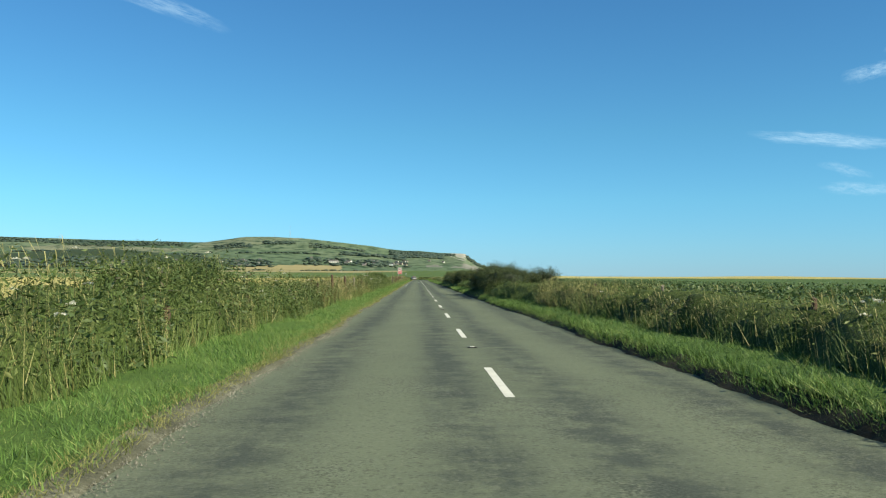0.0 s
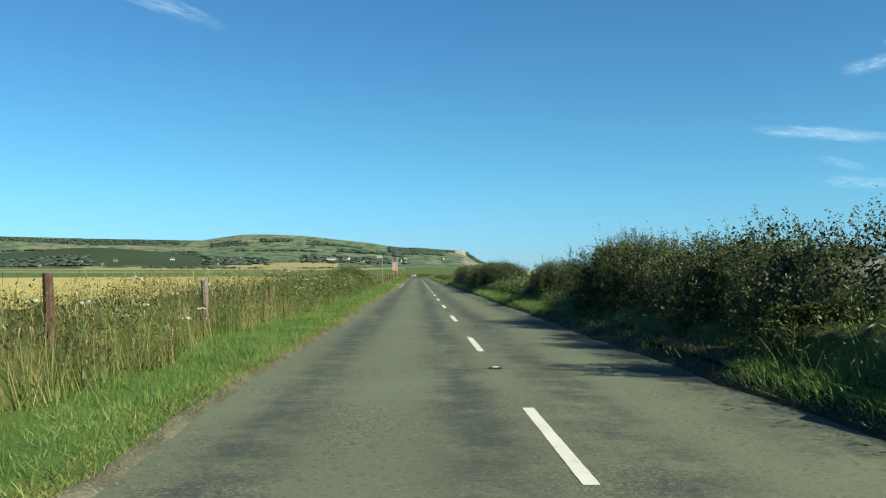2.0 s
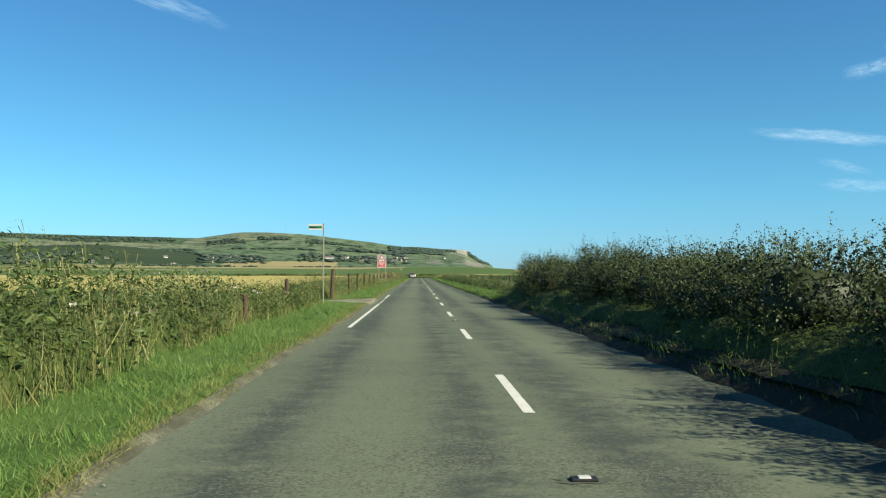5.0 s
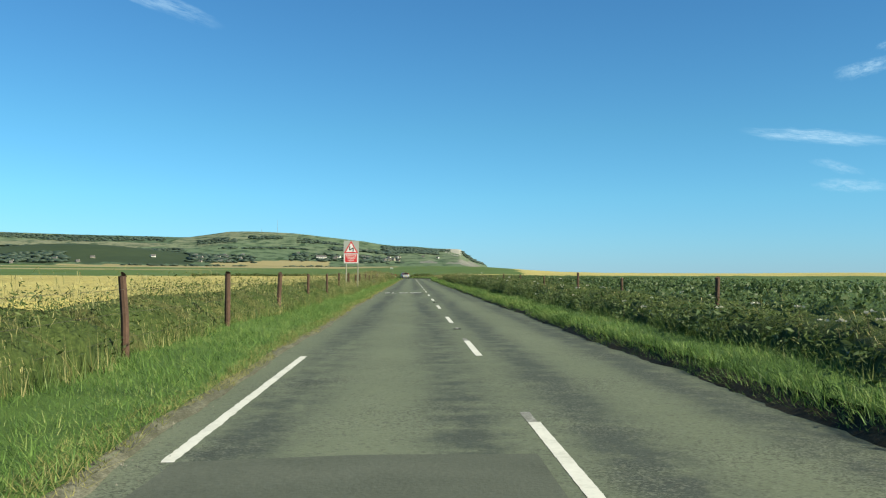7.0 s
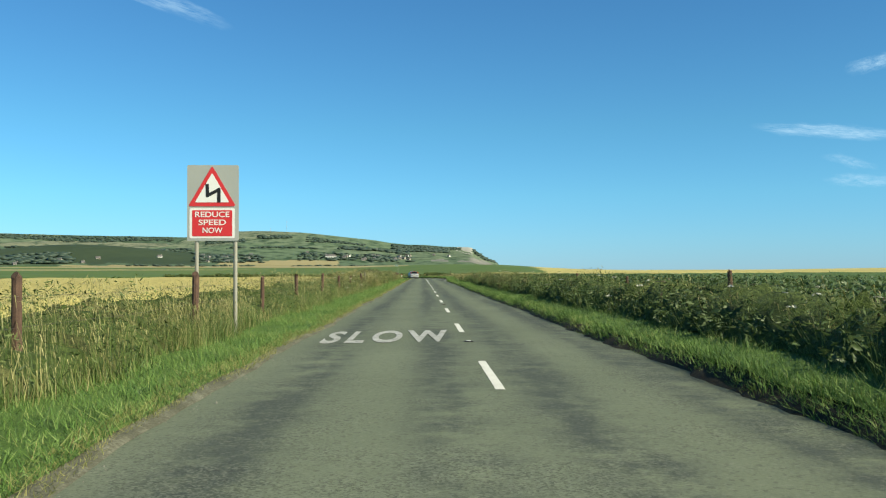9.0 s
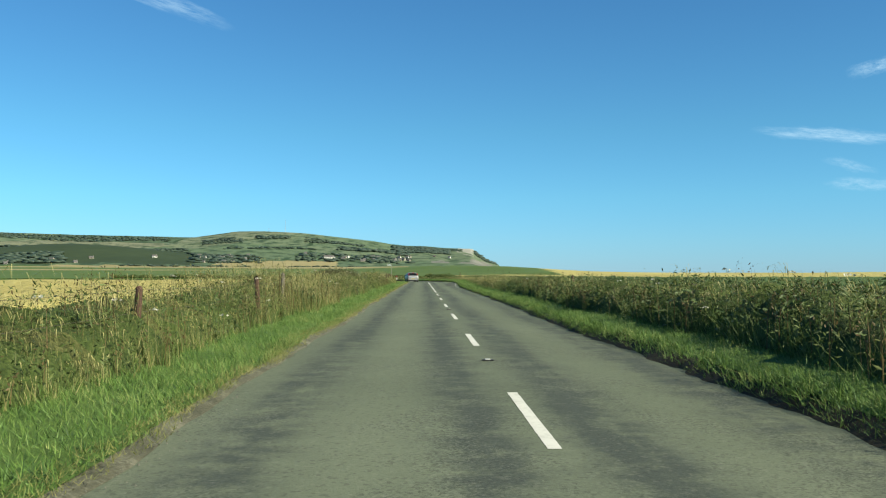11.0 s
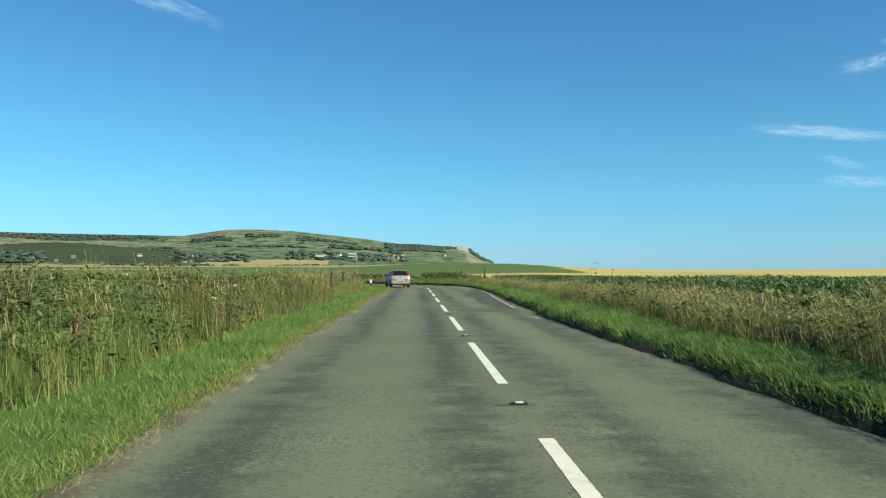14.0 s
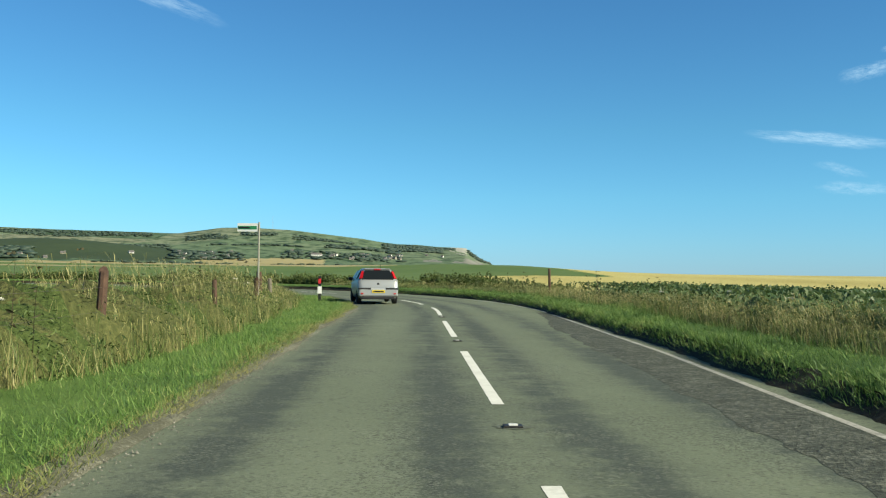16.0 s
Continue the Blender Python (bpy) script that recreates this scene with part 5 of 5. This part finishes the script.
path = [(-0.105, 2.865), (-0.098, 2.675), (0.113, 2.785), (0.113, 2.575)]
wd = 0.031
for a, b in zip(path, path[1:]):
    d = (Vector(b) - Vector(a)).normalized()
    n_ = Vector((-d.y, d.x)) * wd
    a_, b_ = Vector(a) - d * wd * 0.9, Vector(b) + d * wd * 0.9
    yy = -0.0125 - 0.0005 * path.index(a)
    bm.faces.new([bm.verts.new((q.x, yy, q.y)) for q in (a_ + n_, b_ + n_, b_ - n_, a_ - n_)])
part("bend_symbol", bm, M_SIGN_BLACK, sign, "black double bend symbol")
part("plate", outline_plate(rounded([(-0.435, 1.865), (0.405, 1.865), (0.405, 2.435), (-0.435, 2.435)], 0.035), -0.006, 0.005), M_SIGN_WHITE, sign, "white-edged lower plate")
part("plate_face", outline_plate(rounded([(-0.385, 1.905), (0.36, 1.905), (0.36, 2.398), (-0.385, 2.398)], 0.02), -0.009, 0.003), M_SIGN_RED, sign, "red lower plate")
for word, u0, u1, v0 in (("REDUCE", -0.33, 0.31, 2.265), ("SPEED", -0.265, 0.245, 2.115), ("NOW", -0.19, 0.18, 1.965)):
    letters(word, M_SIGN_WHITE, "lettering", sign, u1 - u0, 0.105, Matrix.Translation((u0, -0.0125, v0)) @ pose(0, 0, 0, 90, 0, 0), label="white capital lettering")
for px in (-0.31, 0.41):
    bm = bmesh.new()
    tube(bm, [(px, 0.05, -0.05), (px, 0.05, Z1 - 0.1)], 0.038, 12)
    part("pole", bm, M_POLE, sign)

# ---- SLOW on the lane ----
slow = letters("SLOW", M_WORN_WORD, "slow_marking", None, 2.42, 3.2, pose(-2.72, 186.5, 0), label="", spacing=1.3, bold=0.03)
for v in slow.data.vertices:
    v.co.z = -0.010 * abs(v.co.x - 2.72) + 0.008
tagged(slow, "large white SLOW lettering painted on the lane", "road marking", kind="structure")


# ---- patches ----
def patch(name, pts, mat, z, label):
    bm = bmesh.new()
    f = bm.faces.new([bm.verts.new((x, y, -0.010 * abs(x) + z)) for x, y in pts])
    ob = part(name, bm, mat, None)
    return tagged(ob, label, "road repair", kind="structure")


patch("road_patch", [(-2.70, 134.65), (-1.4, 134.6), (-0.16, 134.5), (-0.16, 136.7), (-1.4, 136.75), (-2.62, 136.6)], M_TAR, 0.0045, "smooth dark rectangular repair across the lane")
r = random.Random(4)
for cx, cy, ax, ay in ((1.55, 298.2, 0.72, 1.5), (2.2, 291.5, 0.3, 1.1)):
    patch("road_patch", [(cx + ax * (abs(math.cos(a / 36 * 6.283)) ** 0.6) * math.copysign(1, math.cos(a / 36 * 6.283)) * r.uniform(0.84, 1), cy + ay * (abs(math.sin(a / 36 * 6.283)) ** 0.6) * math.copysign(1, math.sin(a / 36 * 6.283)) * r.uniform(0.84, 1)) for a in range(36)], M_TAR, 0.0035, "ragged dark patch of repaired asphalt")
ks = np.arange(297, 336, 0.12)
k_out = np.interp(ks, bs, bo) - 0.06
k_in = k_out - (0.92 + 0.16 * jit(ks * 0.6, 2) + 0.06 * jit(ks * 5, 7)) * smooth(ks, 297, 305) * (1 - 0.7 * smooth(ks, 326, 336)) - 0.03
k_mid = (k_out + k_in) / 2
broken = strip_sheet("broken_road_edge", ks, [k_in, k_mid, k_out], [crown(k_in) + 0.0025, crown(k_mid) + 0.006 + 0.004 * jit(ks * 6, 3), crown(k_out) + 0.0025], [M_BROKEN], uv=False)
tagged(broken, "dark cracked and crumbling asphalt along the edge line", "road repair", kind="structure")


# ---- road studs ----
def stud_bed(y):
    rr = random.Random(int(y * 7))
    ob = patch("stud_bed", [(0.20 * math.cos(a / 12 * 6.283) * rr.uniform(0.6, 1.15), y + 0.10 * math.sin(a / 12 * 6.283) * rr.uniform(0.6, 1.15)) for a in range(12)], M_TAR, 0.004, "small tar bed under a road stud")
    ob["group"] = "road studs"


proto = None
for y in [6.4 + 18 * k for k in range(-3, 15)] + [268.1, 277.3, 286.2, 295.6, 304.4, 313.6, 322.7, 331.7]:
    stud_bed(y)
    if proto is None:
        proto = thing("road_stud", pose(0, y, 0), "cast iron road stud with a pale rubber centre", "road stud", "road studs")
        part("housing", box(bmesh.new(), -0.08, 0.08, -0.05, 0.05, 0.002, 0.020, 0.006), M_IRON, proto)
        part("reflector", box(bmesh.new(), -0.04, 0.04, -0.035, 0.035, 0.012, 0.028, 0.007), M_STUD, proto, "pale rubber reflector pad")
    else:
        copy_thing(proto, pose(0, y, 0))

# ---- fingerposts ----
def fingerpost(m, height, label):
    root = thing("fingerpost", m, label, "signpost", "fingerposts")
    bm = bmesh.new()
    tube(bm, [(0, 0, -0.05), (0, 0, height)], 0.027, 10)
    part("pole", bm, M_POLE, root, "grey painted pole")
    t = height - 0.03
    part("arm", outline_plate(rounded([(-0.60, t - 0.23), (-0.03, t - 0.23), (-0.03, t), (-0.60, t)], 0.015), -0.012, 0.022), M_SIGN_WHITE, root, "white arm")
    part("band", outline_plate([(-0.585, t - 0.17), (-0.06, t - 0.17), (-0.06, t - 0.075), (-0.585, t - 0.075)], -0.016, 0.003), M_GREEN_BAND, root, "green band")
    part("writing_bar", outline_plate([(-0.57, t - 0.145), (-0.25, t - 0.145), (-0.25, t - 0.10), (-0.57, t - 0.10)], -0.0195, 0.002), M_SIGN_BLACK, root, "dark bar")
    return root


fingerpost(pose(-5.1, 330.9, 0, 0, 0, -4), 2.62, "slim grey fingerpost with green-banded white arm before the bend")
fingerpost(pose(-4.75, 126.3, 0, 0, 0, -3), 3.25, "slim grey fingerpost with white arm beside the verge")

# ---- verge marker and odd posts by the bend ----
mk = thing("marker_post", pose(-4.75, 343.6, 0, 0, 0, 5), "black verge marker post with white panel and red top", "marker post")
part("shaft", box(bmesh.new(), -0.06, 0.06, -0.035, 0.035, -0.05, 1.10, 0.012), M_SIGN_BLACK, mk)
part("panel", box(bmesh.new(), -0.085, 0.085, -0.043, -0.034, 0.36, 0.66, 0.004), M_SIGN_WHITE, mk, "white reflective panel")
part("reflector", box(bmesh.new(), -0.055, 0.055, -0.042, -0.034, 0.78, 0.98, 0.004), M_SIGN_RED, mk, "red reflector")
for (x, y, hgt, rad, mt, lb) in ((-5.35, 332.6, 1.25, 0.085, M_POST, "dark brown gatepost among long grass"), (-5.22, 333.7, 1.05, 0.07, M_POST_GREY, "weathered pale stump among long grass"),
                                 (4.85, 343, 1.5, 0.06, M_POST, "lone brown post on the outer verge"),
                                 (-5.9, 299, 1.25, 0.05, M_POST_GREY, "leaning pale stake in the grass"), (5.0, 74.0, 1.0, 0.13, M_POST_GREY, "thick pale wooden stump by the fence")):
    rt = thing("wooden_post", pose(x, y, 0, 2, -2, 30), lb, "post", "odd posts")
    bm = bmesh.new()
    tube(bm, [(0, 0, -0.05), (0.01, 0, hgt * 0.5), (0, 0.01, hgt - 0.03), (0, 0.01, hgt)], rad, 9, True, 0.85)
    part("shaft", bm, mt, rt)


# ---- the car on the bend ----
def car():
    root = thing("car", pose(-2.22, 341.9, 0.0, 0, 0, 9), "silver five-door hatchback braking on the lane", "car")
    st = [(0.00, .60, .70, .52, .52, .56), (0.03, .68, .77, .66, .62, .70), (0.10, .73, .815, .86, .66, .90), (0.16, .74, .82, .95, .655, .985), (0.34, .75, .825, .955, .60, 1.19), (0.52, .75, .825, .955, .565, 1.40),
          (0.80, .755, .825, .955, .56, 1.435), (1.6, .76, .825, .95, .56, 1.445), (2.25, .76, .825, .945, .55, 1.41), (2.55, .76, .825, .945, .56, 1.28), (3.05, .75, .815, .93, .62, 0.99), (3.5, .72, .79, .83, .58, 0.88), (3.74, .66, .72, .64, .52, .69), (3.80, .58, .64, .52, .46, .55)]
    bm = bmesh.new()
    rings = []
    for y, wb, w, zb, wr, zr in st:
        zl = min(0.60, zb * 0.72)
        half = [(wb * 0.9, 0.20), (wb, 0.26), (w - 0.015, zl * 0.75), (w, zl), (w - 0.02, zb), (wr + (w - 0.02 - wr) * 0.08, zr - 0.055 if zr - zb > 0.1 else zb + (zr - zb) * 0.5), (wr * 0.82, zr - 0.006), (wr * 0.4, zr)]
        ring = [(x, y, z) for x, z in half] + [(-x, y, z) for x, z in reversed(half)]
        rings.append([bm.verts.new(p) for p in ring])
    for a, b in zip(rings, rings[1:]):
        k = len(a)
        for i in range(k):
            bm.faces.new((a[i], a[(i + 1) % k], b[(i + 1) % k], b[i]))
    bm.faces.new(rings[0])
    bm.faces.new(rings[-1])
    part("body", bm, M_SILVER, root, "", True)

    def slab(name, pts, mat, label="", thick=0.012, parent=root):
        """A panel laid on the shell: four corners, pushed out along its normal."""
        v = [Vector(p) for p in pts]
        n = (v[1] - v[0]).cross(v[-1] - v[0]).normalized()
        bm = bmesh.new()
        lo = [bm.verts.new(p - n * 0.01) for p in v]
        hi = [bm.verts.new(p + n * thick) for p in v]
        bm.faces.new(hi)
        bm.faces.new(lo)
        for i in range(len(v)):
            bm.faces.new((lo[i], lo[(i + 1) % len(v)], hi[(i + 1) % len(v)], hi[i]))
        return part(name, bm, mat, parent, label)
    slab("rear_window", [(-0.62, 0.155, 0.985), (0.62, 0.155, 0.985), (0.50, 0.465, 1.345), (-0.50, 0.465, 1.345)], M_GLASS, "dark tinted rear window", 0.022)
    for sx in (1, -1):
        q = [(sx * 0.635, 0.19, 1.02), (sx * 0.74, 0.24, 1.00), (sx * 0.625, 0.46, 1.30), (sx * 0.555, 0.42, 1.295)]
        slab("tail_lamp", q if sx > 0 else q[::-1], M_BRAKE, "lit red tail lamp on the rear pillar", 0.045)
        q = [(sx * 0.815, 0.75, 0.99), (sx * 0.815, 1.62, 0.985), (sx * 0.625, 1.62, 1.35), (sx * 0.635, 0.82, 1.34)]
        slab("rear_side_window", q if sx > 0 else q[::-1], M_GLASS, "dark side window")
        q = [(sx * 0.815, 1.70, 0.985), (sx * 0.815, 2.80, 0.98), (sx * 0.64, 2.34, 1.32), (sx * 0.625, 1.70, 1.35)]
        slab("front_side_window", q if sx > 0 else q[::-1], M_GLASS, "dark side window")
        bm = bmesh.new()
        box(bm, sx * 0.90 - 0.08, sx * 0.90 + 0.08, 2.45, 2.57, 0.93, 1.06, 0.03)
        part("door_mirror", bm, M_TRIM, root, "black door mirror")
        part("bumper_strip", box(bmesh.new(), min(sx * 0.30, sx * 0.805), max(sx * 0.30, sx * 0.805), -0.058, 0.36, 0.585, 0.655, 0.012), M_TRIM, root, "black bumper strip")
        for wy in (0.62, 3.11):
            bm = bmesh.new()
            prof = [(0.17, 0.08), (0.265, 0.095), (0.29, 0.06), (0.29, -0.06), (0.265, -0.095), (0.17, -0.08)]
            rr = [[bm.verts.new((dx, rad * math.cos(a * math.pi / 12), rad * math.sin(a * math.pi / 12))) for rad, dx in prof] for a in range(24)]
            for a in range(24):
                for i in range(len(prof)):
                    bm.faces.new((rr[a][i], rr[a][(i + 1) % 6], rr[(a + 1) % 24][(i + 1) % 6], rr[(a + 1) % 24][i]))
            wheel = part("wheel", bm, M_TYRE, root, "black tyre")
            wheel.matrix_basis = pose(sx * 0.73, wy, 0.292)
            bm = bmesh.new()
            tube(bm, [(-0.06, 0, 0), (0.06, 0, 0)], 0.175, 16)
            part("rim", bm, M_RIM, wheel, "grey wheel rim")
        slab("reversing_lamp", [(sx * 0.66 - 0.05, -0.02, 0.40), (sx * 0.66 + 0.05, -0.02, 0.40), (sx * 0.66 + 0.05, -0.02, 0.44), (sx * 0.66 - 0.05, -0.02, 0.44)], M_LENS, "small red bumper reflector", 0.05)
    part("rear_bumper", box(bmesh.new(), -0.79, 0.79, -0.05, 0.34, 0.30, 0.64, 0.06), M_BUMPER, root, "silver rear bumper")
    part("lower_valance", box(bmesh.new(), -0.66, 0.66, -0.02, 0.3, 0.19, 0.33, 0.03), M_TRIM, root, "black lower valance")
    plate = part("number_plate", box(bmesh.new(), -0.26, 0.26, -0.066, -0.045, 0.455, 0.565, 0.004), M_PLATE, root, "yellow plate")
    part("plate_bar", box(bmesh.new(), -0.21, 0.21, -0.070, -0.0665, 0.485, 0.535, 0.0), M_SIGN_BLACK, plate, "dark bar")
    slab("brake_lamp", [(-0.14, 0.455, 1.362), (0.14, 0.455, 1.362), (0.13, 0.50, 1.40), (-0.13, 0.50, 1.40)], M_BRAKE, "lit high-level brake lamp", 0.03)
    bm = bmesh.new()
    tube(bm, [(0, 0.055, 0.80), (0, 0.105, 0.805)], 0.05, 14)
    part("badge", bm, M_TRIM, root, "round dark badge")
    part("roof_spoiler", box(bmesh.new(), -0.52, 0.52, 0.47, 0.66, 1.385, 1.43, 0.015), M_SILVER, root, "roof spoiler")
    bm = bmesh.new()
    tube(bm, [(0.3, 2.0, 1.42), (0.3, 1.8, 1.62)], 0.006, 6)
    part("aerial", bm, M_TRIM, root, "thin aerial")
    return root


car()

# ---- distant village, woods and masts ----
def ground_z(x, y):
    return float(land(np.array([x]), np.array([y]))[0])


def polar(az, rr):
    return math.sin(radians(az)) * rr, HUB + math.cos(radians(az)) * rr


def house(az, rr, length, depth, eaves, white, red, turn):
    x, y = polar(az, rr)
    root = thing("house", pose(x, y, ground_z(x, y) - 0.6, 0, 0, turn), "small %s house in the distant village" % ("whitewashed" if white else "stone"), "house", "village houses")
    L, D, E_ = length / 2, depth / 2, eaves
    ridge = E_ + depth * 0.45
    bm = bmesh.new()
    v = [bm.verts.new(p) for p in ((-L, -D, 0), (L, -D, 0), (L, D, 0), (-L, D, 0), (-L, -D, E_), (L, -D, E_), (L, D, E_), (-L, D, E_), (-L, 0, ridge), (L, 0, ridge))]
    for f in ((0, 1, 5, 4), (2, 3, 7, 6), (1, 2, 6, 9, 5), (3, 0, 4, 8, 7)):
        bm.faces.new([v[i] for i in f])
    part("wall", bm, M_WALL_WHITE if white else M_WALL_STONE, root)
    bm = bmesh.new()
    for sy in (-1, 1):
        q = [(-L - 0.3, sy * (D + 0.4), E_ - 0.3), (L + 0.3, sy * (D + 0.4), E_ - 0.3), (L + 0.3, 0, ridge + 0.12), (-L - 0.3, 0, ridge + 0.12)]
        lo = [bm.verts.new(p) for p in q]
        hi = [bm.verts.new((a, b, c + 0.25)) for a, b, c in q]
        bm.faces.new(hi)
        bm.faces.new(lo)
        for i in range(4):
            bm.faces.new((lo[i], lo[(i + 1) % 4], hi[(i + 1) % 4], hi[i]))
    part("roof", bm, M_ROOF_RED if red else M_ROOF, root)
    part("chimney", box(bmesh.new(), L * 0.7, L * 0.7 + 0.9, -0.5, 0.5, ridge - 0.8, ridge + 1.4), M_WALL_STONE, root)
    for wx in (-0.55, 0.0, 0.55):
        for wz in ((1.0, 2.3), (3.5, 4.6)):
            if wz[1] < E_:
                part("window", box(bmesh.new(), wx * L - 0.6, wx * L + 0.6, -D - 0.06, -D + 0.02, wz[0], wz[1]), M_GLASS, root)


rv = random.Random(11)
house(-6.15, 2160, 20, 8, 6.0, True, False, 4)
house(-5.85, 2165, 10, 8, 5.0, True, False, 60)
for az, rr in [(rv.uniform(-14.6, -11.2), rv.uniform(1930, 2160)) for _ in range(13)] + [(rv.uniform(-5.2, -0.8), rv.uniform(2050, 2330)) for _ in range(17)] + [(rv.uniform(-26, -20.5), rv.uniform(1830, 1950)) for _ in range(6)] + [(-17.0, 1990), (-7.6, 2300), (0.8, 2500), (1.8, 2450), (-3.0, 2620), (-2.7, 2640)]:
    house(az, rr, rv.uniform(6, 11), rv.uniform(5, 6.5), rv.choice((2.6, 2.8, 4.4)), rv.random() < 0.34, False, rv.uniform(-50, 50))


def wood(spans):
    """Far trees: lumpy crowns standing on the slopes."""
    ico = bmesh.new()
    bmesh.ops.create_icosphere(ico, subdivisions=1, radius=1.0)
    bv = np.array([v.co[:] for v in ico.verts])
    bf = np.array([[v.index for v in f.verts] for f in ico.faces])
    ico.free()
    r = np.random.default_rng(31)
    vs, fs, k = [], [], 0
    for a0, a1, r0, r1, n, h0, h1 in spans:
        az = np.radians(r.uniform(a0, a1, n))
        rr = r.uniform(r0, r1, n)
        x, y = np.sin(az) * rr, HUB + np.cos(az) * rr
        z = land(x, y)
        hh = r.uniform(h0, h1, n)
        for i in range(n):
            lump = 1 + r.normal(0, 0.17, (len(bv), 1))
            q = bv * lump * np.array([hh[i] * r.uniform(1.0, 2.4), hh[i] * r.uniform(1.0, 2.0), hh[i] * r.uniform(0.35, 0.55)]) + np.array([x[i], y[i], z[i] + hh[i] * 0.42])
            vs.append(q)
            fs.append(bf + k)
            k += len(bv)
    ob = raw_object("far_woods", np.concatenate(vs), np.concatenate(fs), [M_WOODS], smooth=True)
    return tagged(ob, "dark woods and hedgerow trees on the distant slopes", "woodland", kind="stuff")


wood([(-32, -16.0, 2890, 3130, 900, 3, 5), (-14.0, -11.6, 2740, 2900, 110, 3, 5), (-28, -22.3, 1840, 1990, 260, 4, 8), (-14.8, -10.6, 1920, 2180, 170, 3, 7), (-8.2, -0.7, 2020, 2330, 190, 3, 6),
      (-5.5, -0.9, 2480, 2640, 130, 4, 8), (-1.9, 1.75, 2760, 3090, 600, 3.5, 6), (1.75, 2.6, 2960, 3120, 60, 2.5, 4), (-7.6, -3.8, 2760, 2900, 120, 3, 5), (-10.6, -8.6, 2850, 2940, 60, 4, 7), (-21.5, -15, 2480, 2540, 90, 4, 6),
      (-13, -7, 2500, 2530, 56, 3, 6), (-19, -11, 1780, 1800, 30, 3, 5), (-9, -3.2, 1560, 1580, 20, 2, 4), (3.4, 4.8, 2900, 3100, 90, 4, 7), (-27, -15, 2330, 2370, 100, 4, 7)])
for az, hgt in ((-8.86, 48), (-9.9, 14)):
    x, y = polar(az, 3160)
    mast = thing("mast", pose(x, y, ground_z(x, y) - 1), "thin grey radio mast on the crest of the down", "mast", "masts")
    bm = bmesh.new()
    tube(bm, [(0, 0, 0), (0, 0, hgt)], 0.55, 6, True, 0.5)
    part("shaft", bm, M_POLE, mast)
